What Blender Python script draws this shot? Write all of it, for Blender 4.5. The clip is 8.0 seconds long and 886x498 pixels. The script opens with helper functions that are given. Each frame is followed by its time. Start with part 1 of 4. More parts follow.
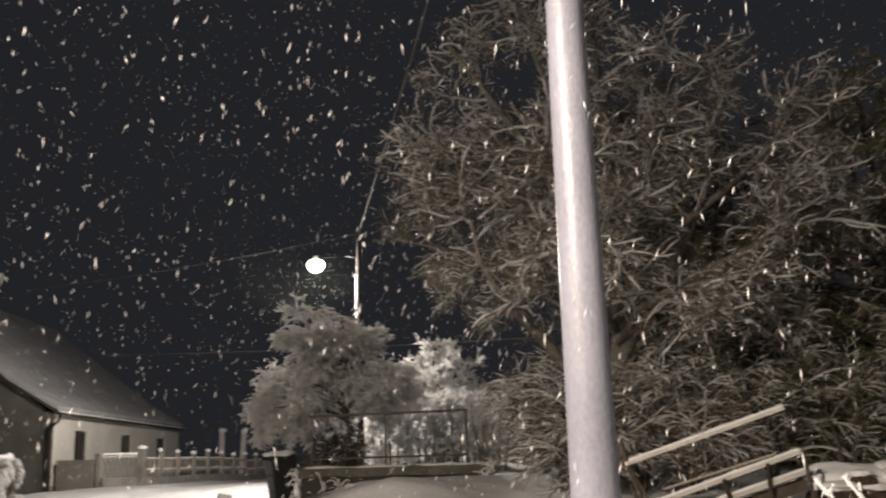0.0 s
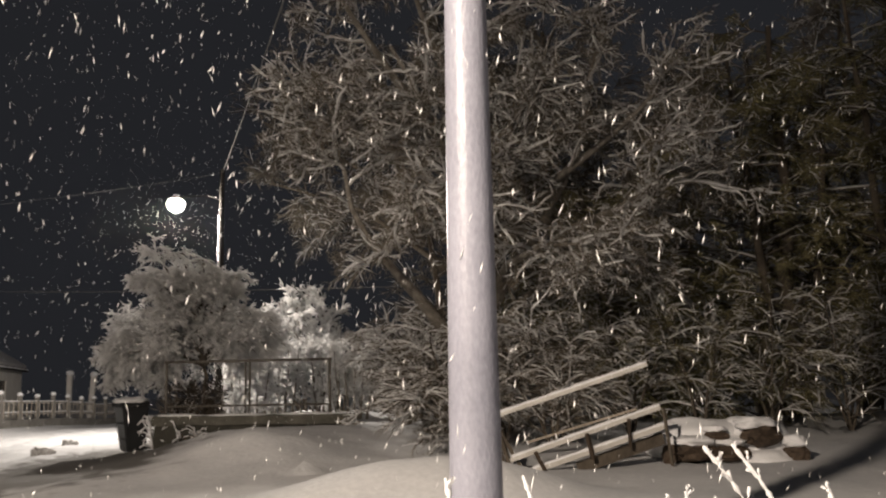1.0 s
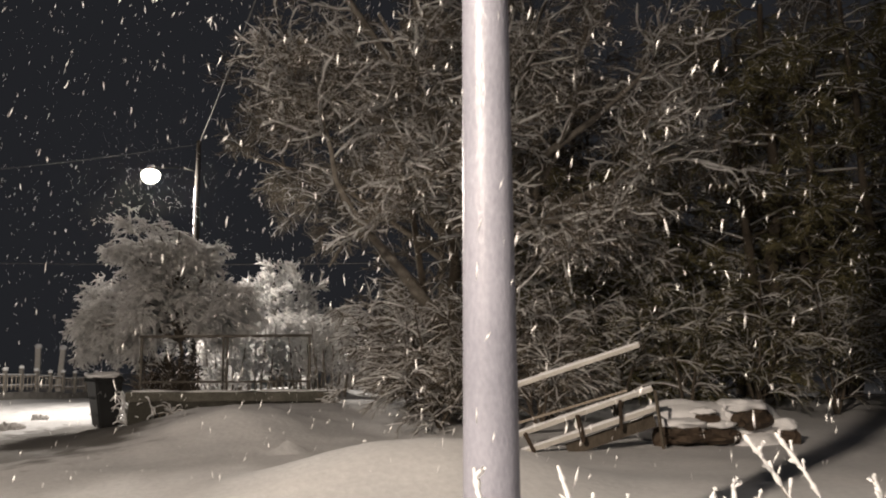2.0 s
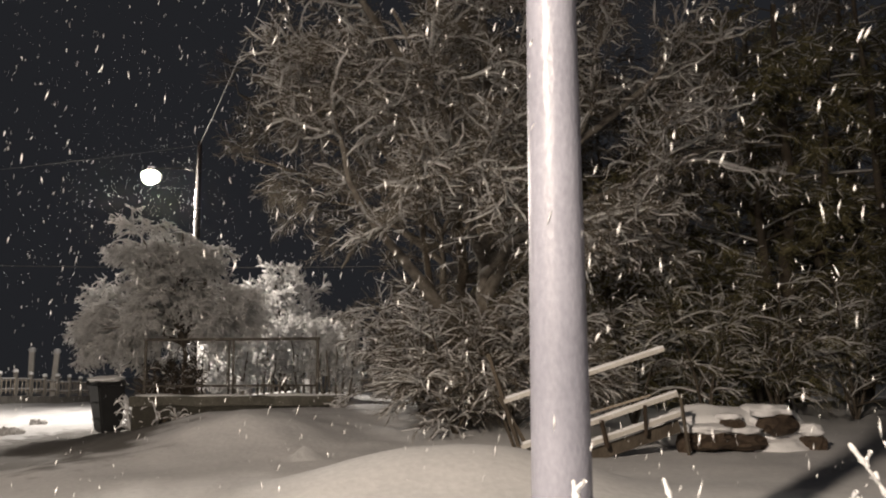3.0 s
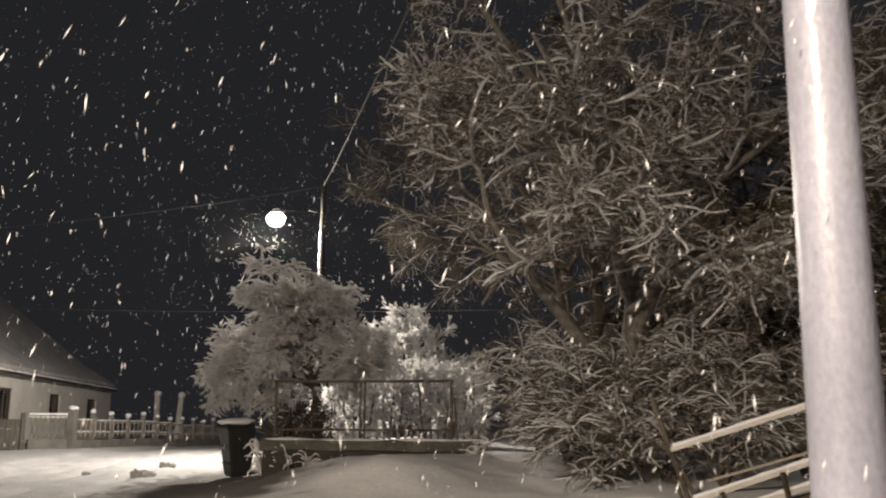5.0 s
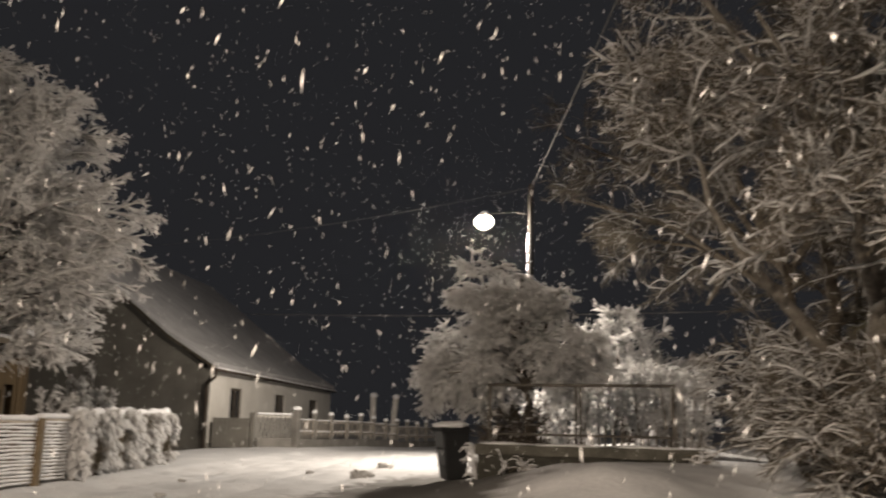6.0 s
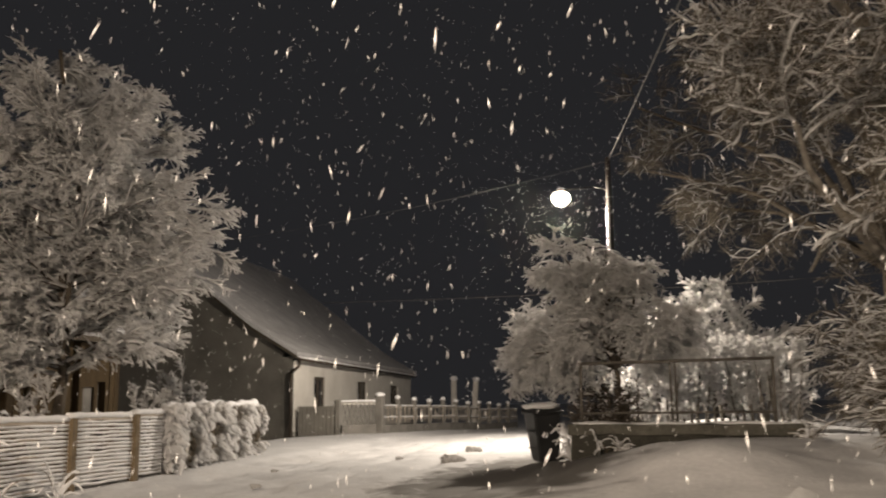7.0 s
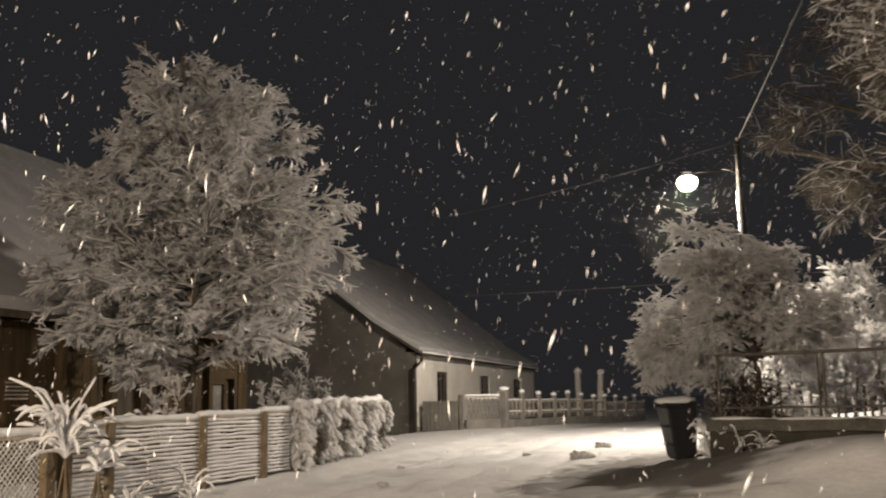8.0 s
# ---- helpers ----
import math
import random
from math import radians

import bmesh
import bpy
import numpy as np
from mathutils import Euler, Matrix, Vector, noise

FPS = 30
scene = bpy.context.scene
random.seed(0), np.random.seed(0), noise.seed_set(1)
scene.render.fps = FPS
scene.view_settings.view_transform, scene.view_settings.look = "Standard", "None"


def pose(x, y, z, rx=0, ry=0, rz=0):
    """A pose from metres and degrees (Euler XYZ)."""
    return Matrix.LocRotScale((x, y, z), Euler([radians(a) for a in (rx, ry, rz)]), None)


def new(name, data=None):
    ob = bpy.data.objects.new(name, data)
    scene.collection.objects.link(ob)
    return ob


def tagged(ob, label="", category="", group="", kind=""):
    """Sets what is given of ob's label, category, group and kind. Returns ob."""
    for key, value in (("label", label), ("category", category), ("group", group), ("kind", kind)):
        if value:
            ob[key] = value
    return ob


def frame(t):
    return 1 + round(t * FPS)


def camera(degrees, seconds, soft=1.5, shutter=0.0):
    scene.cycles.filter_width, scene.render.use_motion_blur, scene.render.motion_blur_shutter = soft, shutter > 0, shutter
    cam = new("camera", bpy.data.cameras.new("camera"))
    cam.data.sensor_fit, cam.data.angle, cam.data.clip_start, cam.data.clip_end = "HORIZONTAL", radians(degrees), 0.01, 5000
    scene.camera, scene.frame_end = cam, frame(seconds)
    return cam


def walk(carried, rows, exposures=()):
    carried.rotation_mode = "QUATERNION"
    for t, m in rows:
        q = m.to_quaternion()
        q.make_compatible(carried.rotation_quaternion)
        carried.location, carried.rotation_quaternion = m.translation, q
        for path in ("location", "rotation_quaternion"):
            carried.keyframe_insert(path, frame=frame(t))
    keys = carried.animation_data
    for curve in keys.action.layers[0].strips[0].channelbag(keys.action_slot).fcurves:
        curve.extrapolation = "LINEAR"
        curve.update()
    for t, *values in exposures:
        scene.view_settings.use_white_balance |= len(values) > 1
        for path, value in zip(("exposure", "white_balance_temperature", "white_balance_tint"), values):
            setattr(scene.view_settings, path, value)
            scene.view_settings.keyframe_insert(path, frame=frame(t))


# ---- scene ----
cam = camera(50.69, 8.0, soft=2.0, shutter=0.5)
PATH = [
    (0.0, pose(0.000, -0.000, 1.553, 102.41, 1.81, 0.40)),
    (0.5, pose(-0.034, 0.205, 1.606, 102.08, 1.43, -4.30)),
    (1.0, pose(-0.081, 0.392, 1.634, 98.99, 1.06, -8.15)),
    (2.5, pose(-0.385, 0.975, 1.654, 97.58, 0.38, -10.15)),
    (3.0, pose(-0.545, 1.154, 1.652, 97.89, 0.33, -10.50)),
    (3.5, pose(-0.648, 1.335, 1.656, 98.33, 0.11, -10.67)),
    (4.0, pose(-0.725, 1.567, 1.646, 99.34, -0.22, -7.02)),
    (5.5, pose(-1.003, 2.235, 1.605, 101.00, -0.43, 0.24)),
    (6.0, pose(-1.062, 2.438, 1.635, 100.78, -1.33, 8.61)),
    (6.5, pose(-1.230, 2.558, 1.652, 99.37, -0.21, 11.09)),
    (7.0, pose(-1.338, 2.675, 1.666, 99.65, 0.70, 13.26)),
    (7.5, pose(-1.434, 2.895, 1.717, 99.52, 1.23, 17.35)),
    (8.0, pose(-1.552, 3.116, 1.716, 99.34, 1.10, 20.61)),
]
walk(cam, PATH, [(0.0, -0.05, 6200, 10), (4.0, -0.08, 6250, 10), (5.5, 0.0, 6450, 10), (8.0, 0.03, 6750, 10)])

# ---- light ----
world = bpy.data.worlds.new("night_sky")
scene.world = world
world.use_nodes = True
bg = world.node_tree.nodes["Background"]
bg.inputs["Color"].default_value = (0.96, 0.97, 1.08, 1)
bg.inputs["Strength"].default_value = 0.0170
LAMP_FAR = Vector((-3.87, 27.75, 7.30))
LAMP_NEAR = Vector((-5.1, -0.9, 6.7))


def street_light(at, down, round_about, colour):
    """The light of a bowl lamp under its hood: most of it downwards, some of it all round below the rim."""
    for kind, watts in (("SPOT", down), ("POINT", round_about)):
        data = bpy.data.lights.new("street_light", kind)
        data.energy, data.shadow_soft_size, data.color = watts, 0.15, colour
        if kind == "SPOT":
            data.spot_size, data.spot_blend = radians(178), 0.45
        ob = new("street_light", data)
        ob.location = at


street_light(LAMP_FAR, 700, 4600, (1.0, 0.87, 0.73))
street_light(LAMP_NEAR, 4600, 5700, (1.0, 0.812, 0.63))


# ---- materials ----
def material(name, dark, light, scale=4.0, rough=0.8, bump=0.2, fine=60.0, metal=0.0, stretch=(1, 1, 1), spec=0.3, island=0.0):
    """A surface with stains at one scale and grain at another."""
    m = bpy.data.materials.new(name)
    m.use_nodes = True
    nt = m.node_tree
    n, link = nt.nodes, nt.links.new
    b = n["Principled BSDF"]
    tc, mp = n.new("ShaderNodeTexCoord"), n.new("ShaderNodeMapping")
    mp.inputs["Scale"].default_value = stretch
    link(tc.outputs["Object"], mp.inputs["Vector"])
    big, small = n.new("ShaderNodeTexNoise"), n.new("ShaderNodeTexNoise")
    big.inputs["Scale"].default_value, small.inputs["Scale"].default_value = scale, fine
    big.inputs["Detail"].default_value, small.inputs["Detail"].default_value = 4, 3
    link(mp.outputs[0], big.inputs["Vector"])
    link(mp.outputs[0], small.inputs["Vector"])
    mix = n.new("ShaderNodeMath")
    mix.operation = "MULTIPLY_ADD"
    mix.inputs[1].default_value = 0.4
    link(small.outputs["Fac"], mix.inputs[0])
    half = n.new("ShaderNodeMath")
    half.operation = "MULTIPLY"
    half.inputs[1].default_value = 0.6
    link(big.outputs["Fac"], half.inputs[0])
    link(half.outputs[0], mix.inputs[2])
    fac = mix.outputs[0]
    if island:
        oi = n.new("ShaderNodeObjectInfo")
        add = n.new("ShaderNodeMath")
        add.operation = "MULTIPLY_ADD"
        add.inputs[1].default_value = island
        link(oi.outputs["Random"], add.inputs[0])
        link(fac, add.inputs[2])
        fac = add.outputs[0]
    ramp = n.new("ShaderNodeValToRGB")
    ramp.color_ramp.elements[0].position, ramp.color_ramp.elements[1].position = 0.32, 0.68
    ramp.color_ramp.elements[0].color = (*dark, 1)
    ramp.color_ramp.elements[1].color = (*light, 1)
    link(fac, ramp.inputs[0])
    link(ramp.outputs[0], b.inputs["Base Color"])
    b.inputs["Roughness"].default_value, b.inputs["Metallic"].default_value = rough, metal
    b.inputs["Specular IOR Level"].default_value = spec
    if bump:
        bp = n.new("ShaderNodeBump")
        bp.inputs["Strength"].default_value, bp.inputs["Distance"].default_value = bump, 0.02
        link(mix.outputs[0], bp.inputs["Height"])
        link(bp.outputs[0], b.inputs["Normal"])
    return m


def glowing(name, colour, strength):
    m = bpy.data.materials.new(name)
    m.use_nodes = True
    b = m.node_tree.nodes["Principled BSDF"]
    b.inputs["Emission Color"].default_value, b.inputs["Emission Strength"].default_value = (*colour, 1), strength
    b.inputs["Base Color"].default_value = (0.8, 0.8, 0.75, 1)
    return m


SNOW = material("snow", (0.74, 0.75, 0.77), (0.86, 0.86, 0.87), 1.5, 0.75, 0.35, 35, spec=0.25)
GROUND_SNOW = material("trodden_snow", (0.49, 0.50, 0.515), (0.66, 0.66, 0.67), 0.9, 0.75, 0.9, 14, spec=0.25)


def shaded_slush(m, at, size):
    """A grey patch with a ragged edge, in the snow of m: scraped, trodden slush and painted-in shade."""
    nt = m.node_tree
    n, link = nt.nodes, nt.links.new
    b = n["Principled BSDF"]
    clean = b.inputs["Base Color"].links[0].from_socket
    tc, mp, dist = n.new("ShaderNodeTexCoord"), n.new("ShaderNodeMapping"), n.new("ShaderNodeVectorMath")
    mp.vector_type = "POINT"
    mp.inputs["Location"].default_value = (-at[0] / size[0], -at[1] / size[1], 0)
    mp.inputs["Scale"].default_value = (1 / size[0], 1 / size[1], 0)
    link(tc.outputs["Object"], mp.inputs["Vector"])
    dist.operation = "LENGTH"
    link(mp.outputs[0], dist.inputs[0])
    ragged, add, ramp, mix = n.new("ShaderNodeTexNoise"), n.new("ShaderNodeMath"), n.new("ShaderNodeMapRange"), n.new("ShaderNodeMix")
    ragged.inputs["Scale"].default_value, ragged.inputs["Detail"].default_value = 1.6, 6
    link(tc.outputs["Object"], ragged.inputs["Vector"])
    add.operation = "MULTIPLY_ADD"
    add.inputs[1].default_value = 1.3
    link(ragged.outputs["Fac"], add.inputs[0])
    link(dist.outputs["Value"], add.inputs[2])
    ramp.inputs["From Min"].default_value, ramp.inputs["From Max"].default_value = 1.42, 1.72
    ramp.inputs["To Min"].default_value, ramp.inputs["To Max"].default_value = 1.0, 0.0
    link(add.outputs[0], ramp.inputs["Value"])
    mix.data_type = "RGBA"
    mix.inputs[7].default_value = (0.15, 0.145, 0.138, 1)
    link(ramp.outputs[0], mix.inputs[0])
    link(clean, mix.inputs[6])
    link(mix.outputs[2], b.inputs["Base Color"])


# slush plus the cast shadow before the bin, both put into the snow colour
shaded_slush(GROUND_SNOW, (-3.6, 17.8), (2.1, 4.8))
TWIG_SNOW = material("clinging_snow", (0.70, 0.70, 0.71), (0.85, 0.85, 0.85), 6, 0.8, 0.0, 60, spec=0.2)
def let_through(m, share):
    """Lets a share of the light pass through thin lying snow."""
    nt = m.node_tree
    n, link = nt.nodes, nt.links.new
    b = n["Principled BSDF"]
    tr, mix = n.new("ShaderNodeBsdfTranslucent"), n.new("ShaderNodeMixShader")
    tr.inputs["Color"].default_value = (0.92, 0.91, 0.90, 1)
    mix.inputs["Fac"].default_value = share
    link(b.outputs[0], mix.inputs[1])
    link(tr.outputs[0], mix.inputs[2])
    link(mix.outputs[0], n["Material Output"].inputs["Surface"])


let_through(TWIG_SNOW, 0.45)
# snow colour lowered to stand for the weak light on both roofs
ROOF_SNOW = material("dimmed_roof_snow", (0.29, 0.29, 0.295), (0.45, 0.45, 0.455), 1.5, 0.85, 0.2, 30, spec=0.2)
BARK = material("bark", (0.045, 0.036, 0.028), (0.13, 0.11, 0.085), 5, 0.9, 0.6, 50, stretch=(1, 1, 0.3))
FROST_BARK = material("frosted_bark", (0.08, 0.07, 0.058), (0.27, 0.25, 0.22), 9, 0.9, 0.5, 60)
TWIG = material("twig", (0.088, 0.075, 0.057), (0.225, 0.196, 0.152), 5, 0.9, 0.0, 40)
NEEDLE = material("needle", (0.105, 0.098, 0.050), (0.30, 0.270, 0.140), 3, 0.8, 0.0, 20)
STEEL = material("frosted_zinc", (0.22, 0.226, 0.275), (0.36, 0.366, 0.435), 2, 0.38, 0.6, 48, metal=0.0, stretch=(1, 1, 0.5), spec=0.5)
DARK_METAL = material("rusty_metal", (0.03, 0.025, 0.02), (0.09, 0.07, 0.055), 6, 0.6, 0.2, 70, metal=0.4)
RAIL_METAL = material("frosted_pipe", (0.06, 0.054, 0.046), (0.17, 0.155, 0.135), 5, 0.7, 0.2, 60, metal=0.1)
BLACK_METAL = material("black_metal", (0.008, 0.008, 0.008), (0.018, 0.017, 0.016), 6, 0.7, 0.1, 70, spec=0.1)
PLASTER = material("plaster", (0.52, 0.50, 0.46), (0.70, 0.68, 0.64), 1.2, 0.9, 0.25, 40)
# far darker than the street wall's plaster; also on chimney and gate boards
GABLE = material("dark_render", (0.075, 0.071, 0.064), (0.15, 0.142, 0.126), 1.1, 0.95, 0.5, 22)
BOARDS = material("brown_boards", (0.026, 0.018, 0.009), (0.085, 0.058, 0.028), 2, 0.85, 0.3, 30, stretch=(3, 3, 0.4), island=0.12)
GREY_WOOD = material("grey_wood", (0.24, 0.205, 0.165), (0.50, 0.44, 0.37), 3, 0.85, 0.3, 45, stretch=(1, 1, 0.4), island=0.15)
RAIL_WOOD = material("frosted_rail", (0.45, 0.43, 0.39), (0.68, 0.66, 0.62), 4, 0.85, 0.3, 45)
# culvert wall body, much darker than its coping
CONCRETE = material("dark_concrete", (0.018, 0.018, 0.015), (0.07, 0.067, 0.056), 2.2, 0.9, 0.6, 26)
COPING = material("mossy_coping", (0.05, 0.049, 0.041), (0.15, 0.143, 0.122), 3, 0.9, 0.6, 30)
DULL_CONCRETE = material("dull_concrete", (0.12, 0.114, 0.105), (0.27, 0.258, 0.238), 2.5, 0.9, 0.4, 40)
PALE_CONCRETE = material("frosted_concrete", (0.42, 0.40, 0.37), (0.66, 0.64, 0.60), 2.5, 0.9, 0.4, 40)
PLASTIC = material("dark_plastic", (0.014, 0.015, 0.016), (0.03, 0.031, 0.032), 3, 0.45, 0.05, 60, spec=0.4)
RUBBER = material("rubber", (0.012, 0.012, 0.012), (0.025, 0.025, 0.025), 5, 0.8, 0.1, 50)
STONE = material("wet_stone", (0.03, 0.022, 0.016), (0.10, 0.072, 0.05), 3, 0.8, 0.6, 24)
WIRE = material("dark_wire", (0.05, 0.05, 0.05), (0.12, 0.12, 0.12), 8, 0.7, 0.0, 60)
POLE_WOOD = material("pole_wood", (0.010, 0.009, 0.008), (0.026, 0.023, 0.020), 4, 0.9, 0.4, 50, stretch=(1, 1, 0.2))
CABLE = material("frosted_cable", (0.05, 0.05, 0.048), (0.12, 0.118, 0.112), 8, 0.8, 0.2, 60)
CLOD = material("dirty_snow", (0.30, 0.29, 0.28), (0.66, 0.65, 0.64), 5, 0.85, 0.5, 30)
STALK = material("dry_stalk", (0.10, 0.075, 0.045), (0.22, 0.17, 0.11), 8, 0.85, 0.1, 50)
GLOW = glowing("lamp_glass", (1.0, 0.90, 0.72), 12)
FLAKE = material("snowflake", (0.84, 0.84, 0.85), (0.92, 0.92, 0.92), 5, 0.8, 0.0, 50)
GLASS = material("night_glass", (0.012, 0.012, 0.014), (0.022, 0.022, 0.024), 2, 0.08, 0.0, 10, spec=0.5)


# ---- building helpers ----
def part(name, bm, mat, parent=None, label="", smooth=False):
    me = bpy.data.meshes.new(name)
    bm.to_mesh(me)
    bm.free()
    me.materials.append(mat)
    if smooth:
        me.shade_smooth()
    ob = new(name, me)
    if parent:
        ob.parent = parent
    if label:
        tagged(ob, label)
    return ob


def share(name, me, parent, m):
    ob = new(name, me)
    ob.parent = parent
    ob.matrix_basis = m
    return ob


def thing(name, m, label, category, group="", kind=""):
    ob = new(name)
    ob.matrix_basis = m
    return tagged(ob, label, category, group, kind)


def box(bm, lo, hi, m=None, bevel=0.0):
    lo, hi = Vector(lo), Vector(hi)
    mm = Matrix.Translation((lo + hi) / 2) @ Matrix.Diagonal((*(hi - lo), 1))
    if m is not None:
        mm = m @ mm
    made = bmesh.ops.create_cube(bm, size=1, matrix=mm)
    if bevel:
        edges = {e for v in made["verts"] for e in v.link_edges}
        bmesh.ops.bevel(bm, geom=list(edges), offset=bevel, segments=2, affect="EDGES", profile=0.6)
    return bm


def boxed(lo, hi, bevel=0.0, m=None):
    return box(bmesh.new(), lo, hi, m, bevel)


def rod(bm, a, b, r0, r1=None, sides=10):
    a, b = Vector(a), Vector(b)
    d = b - a
    m = Matrix.Translation((a + b) / 2) @ d.to_track_quat("Z", "Y").to_matrix().to_4x4()
    bmesh.ops.create_cone(bm, cap_ends=True, segments=sides, radius1=r0, radius2=r0 if r1 is None else r1, depth=d.length, matrix=m)
    return bm


def bar(bm, a, b, w, h):
    """A squared timber from a to b, w wide and h high."""
    a, b = Vector(a), Vector(b)
    d = b - a
    x = d.cross(Vector((0, 0, 1)))
    x = x.normalized() if x.length > 1e-4 else Vector((1, 0, 0))
    y = d.normalized()
    z = x.cross(y)
    m = Matrix((x, y, z)).transposed().to_4x4()
    m.translation = (a + b) / 2
    return box(bm, (-w / 2, -d.length / 2, -h / 2), (w / 2, d.length / 2, h / 2), m, min(w, h) * 0.15)


def blob(bm, at, size, seed, rough=0.25, sub=3, freq=1.3):
    made = bmesh.ops.create_icosphere(bm, subdivisions=sub, radius=1)
    off = Vector((seed * 3.1, seed * 1.7, seed * 5.3))
    for v in made["verts"]:
        k = 1 + rough * (noise.noise(v.co * freq + off) + 0.5 * noise.noise(v.co * freq * 2.7 + off))
        v.co = Vector((v.co.x * size[0] * k, v.co.y * size[1] * k, v.co.z * size[2] * k)) + Vector(at)
    return bm


def arrays(name, verts, quads, mat, parent=None, label="", smooth=True):
    """One mesh object out of arrays of vertices and four-cornered faces."""
    me = bpy.data.meshes.new(name)
    verts, quads = np.asarray(verts, np.float32), np.asarray(quads, np.int32)
    me.vertices.add(len(verts))
    me.vertices.foreach_set("co", verts.ravel())
    me.loops.add(quads.size)
    me.loops.foreach_set("vertex_index", quads.ravel())
    me.polygons.add(len(quads))
    me.polygons.foreach_set("loop_start", np.arange(0, quads.size, 4, dtype=np.int32))
    me.update(calc_edges=True)
    me.materials.append(mat)
    if smooth:
        me.shade_smooth()
    ob = new(name, me)
    if parent:
        ob.parent = parent
    if label:
        tagged(ob, label)
    return ob


def unit(a):
    return a / np.maximum(np.linalg.norm(a, axis=-1, keepdims=True), 1e-9)


def tubes(P, R, sides):
    """Tapered tubes round the lines P (n, k, 3) with the radii R (n, k)."""
    n, k, _ = P.shape
    d = unit(np.gradient(P, axis=1))
    ref = np.where(np.abs(d[..., 2:3]) > 0.9, np.array([1.0, 0, 0]), np.array([0, 0, 1.0]))
    a = unit(np.cross(d, ref))
    b = np.cross(a, d)
    ang = np.arange(sides) * 2 * np.pi / sides + np.pi / 2
    ring = a[:, :, None] * np.cos(ang)[:, None] + b[:, :, None] * np.sin(ang)[:, None]
    verts = (P[:, :, None] + ring * R[:, :, None, None]).reshape(-1, 3)
    base = (np.arange(n)[:, None, None] * k + np.arange(k - 1)[None, :, None]) * sides
    s = np.arange(sides)[None, None]
    t = (s + 1) % sides
    quads = np.stack([base + s, base + t, base + sides + t, base + sides + s], -1).reshape(-1, 4)
    return verts, quads


def joined(sets):
    vs, qs, o = [], [], 0
    for v, q in sets:
        vs.append(v)
        qs.append(q + o)
        o += len(v)
    return np.concatenate(vs), np.concatenate(qs)


def grow(rng, P, R, per, length, u=(0.2, 1.0), angle=(35, 70), droop=0.1, lift=0.0, flat=1.0, k=4, ratio=0.5, wiggle=0.12, rmin=0.004):
    """Children of the branches P: per each, bent by their weight."""
    n, kk, _ = P.shape
    m = n * per
    who = np.repeat(np.arange(n), per)
    s = rng.uniform(u[0], u[1], m)
    f = s * (kk - 1)
    i = np.minimum(f.astype(int), kk - 2)
    w = (f - i)[:, None]
    start = P[who, i] * (1 - w) + P[who, i + 1] * w
    tang = unit(P[who, i + 1] - P[who, i])
    r0 = (R[who, i] * (1 - w[:, 0]) + R[who, i + 1] * w[:, 0]) * ratio
    side = unit(np.cross(tang, rng.normal(size=(m, 3))))
    al = np.radians(rng.uniform(angle[0], angle[1], m))[:, None]
    d = tang * np.cos(al) + side * np.sin(al)
    d[:, 2] = d[:, 2] * flat + lift
    d = unit(d)
    L = length(start, s) if callable(length) else rng.uniform(0.55, 1.15, m) * length * (1.05 - 0.55 * s)
    step = (L / (k - 1))[:, None]
    Q = np.empty((m, k, 3))
    Q[:, 0] = start
    for j in range(1, k):
        d = unit(d + rng.normal(size=(m, 3)) * wiggle + np.array([0, 0, -droop]) * (j / k) * 2)
        Q[:, j] = Q[:, j - 1] + d * step
    taper = np.linspace(1, 0.35, k)[None]
    return Q, np.maximum(r0[:, None] * taper, rmin * taper)


def laid_snow(rng, P, R, depth, keep=1.0, sides=4):
    """Snow lying along the branches: a ridge on their upper side, broken here and there."""
    pick = rng.random(len(P)) < keep
    P, R = P[pick], R[pick]
    flat = np.sqrt(np.clip(1 - unit(np.gradient(P, axis=1))[..., 2] ** 2, 0.04, 1))
    t = depth * rng.uniform(0.55, 1.5, R.shape) * (0.35 + 0.65 * flat)
    t[:, -1] *= 0.5
    Q = P.copy()
    Q[..., 2] += R * 0.5 + t * 0.45
    return tubes(Q, R * 0.6 + t * 0.75, sides)


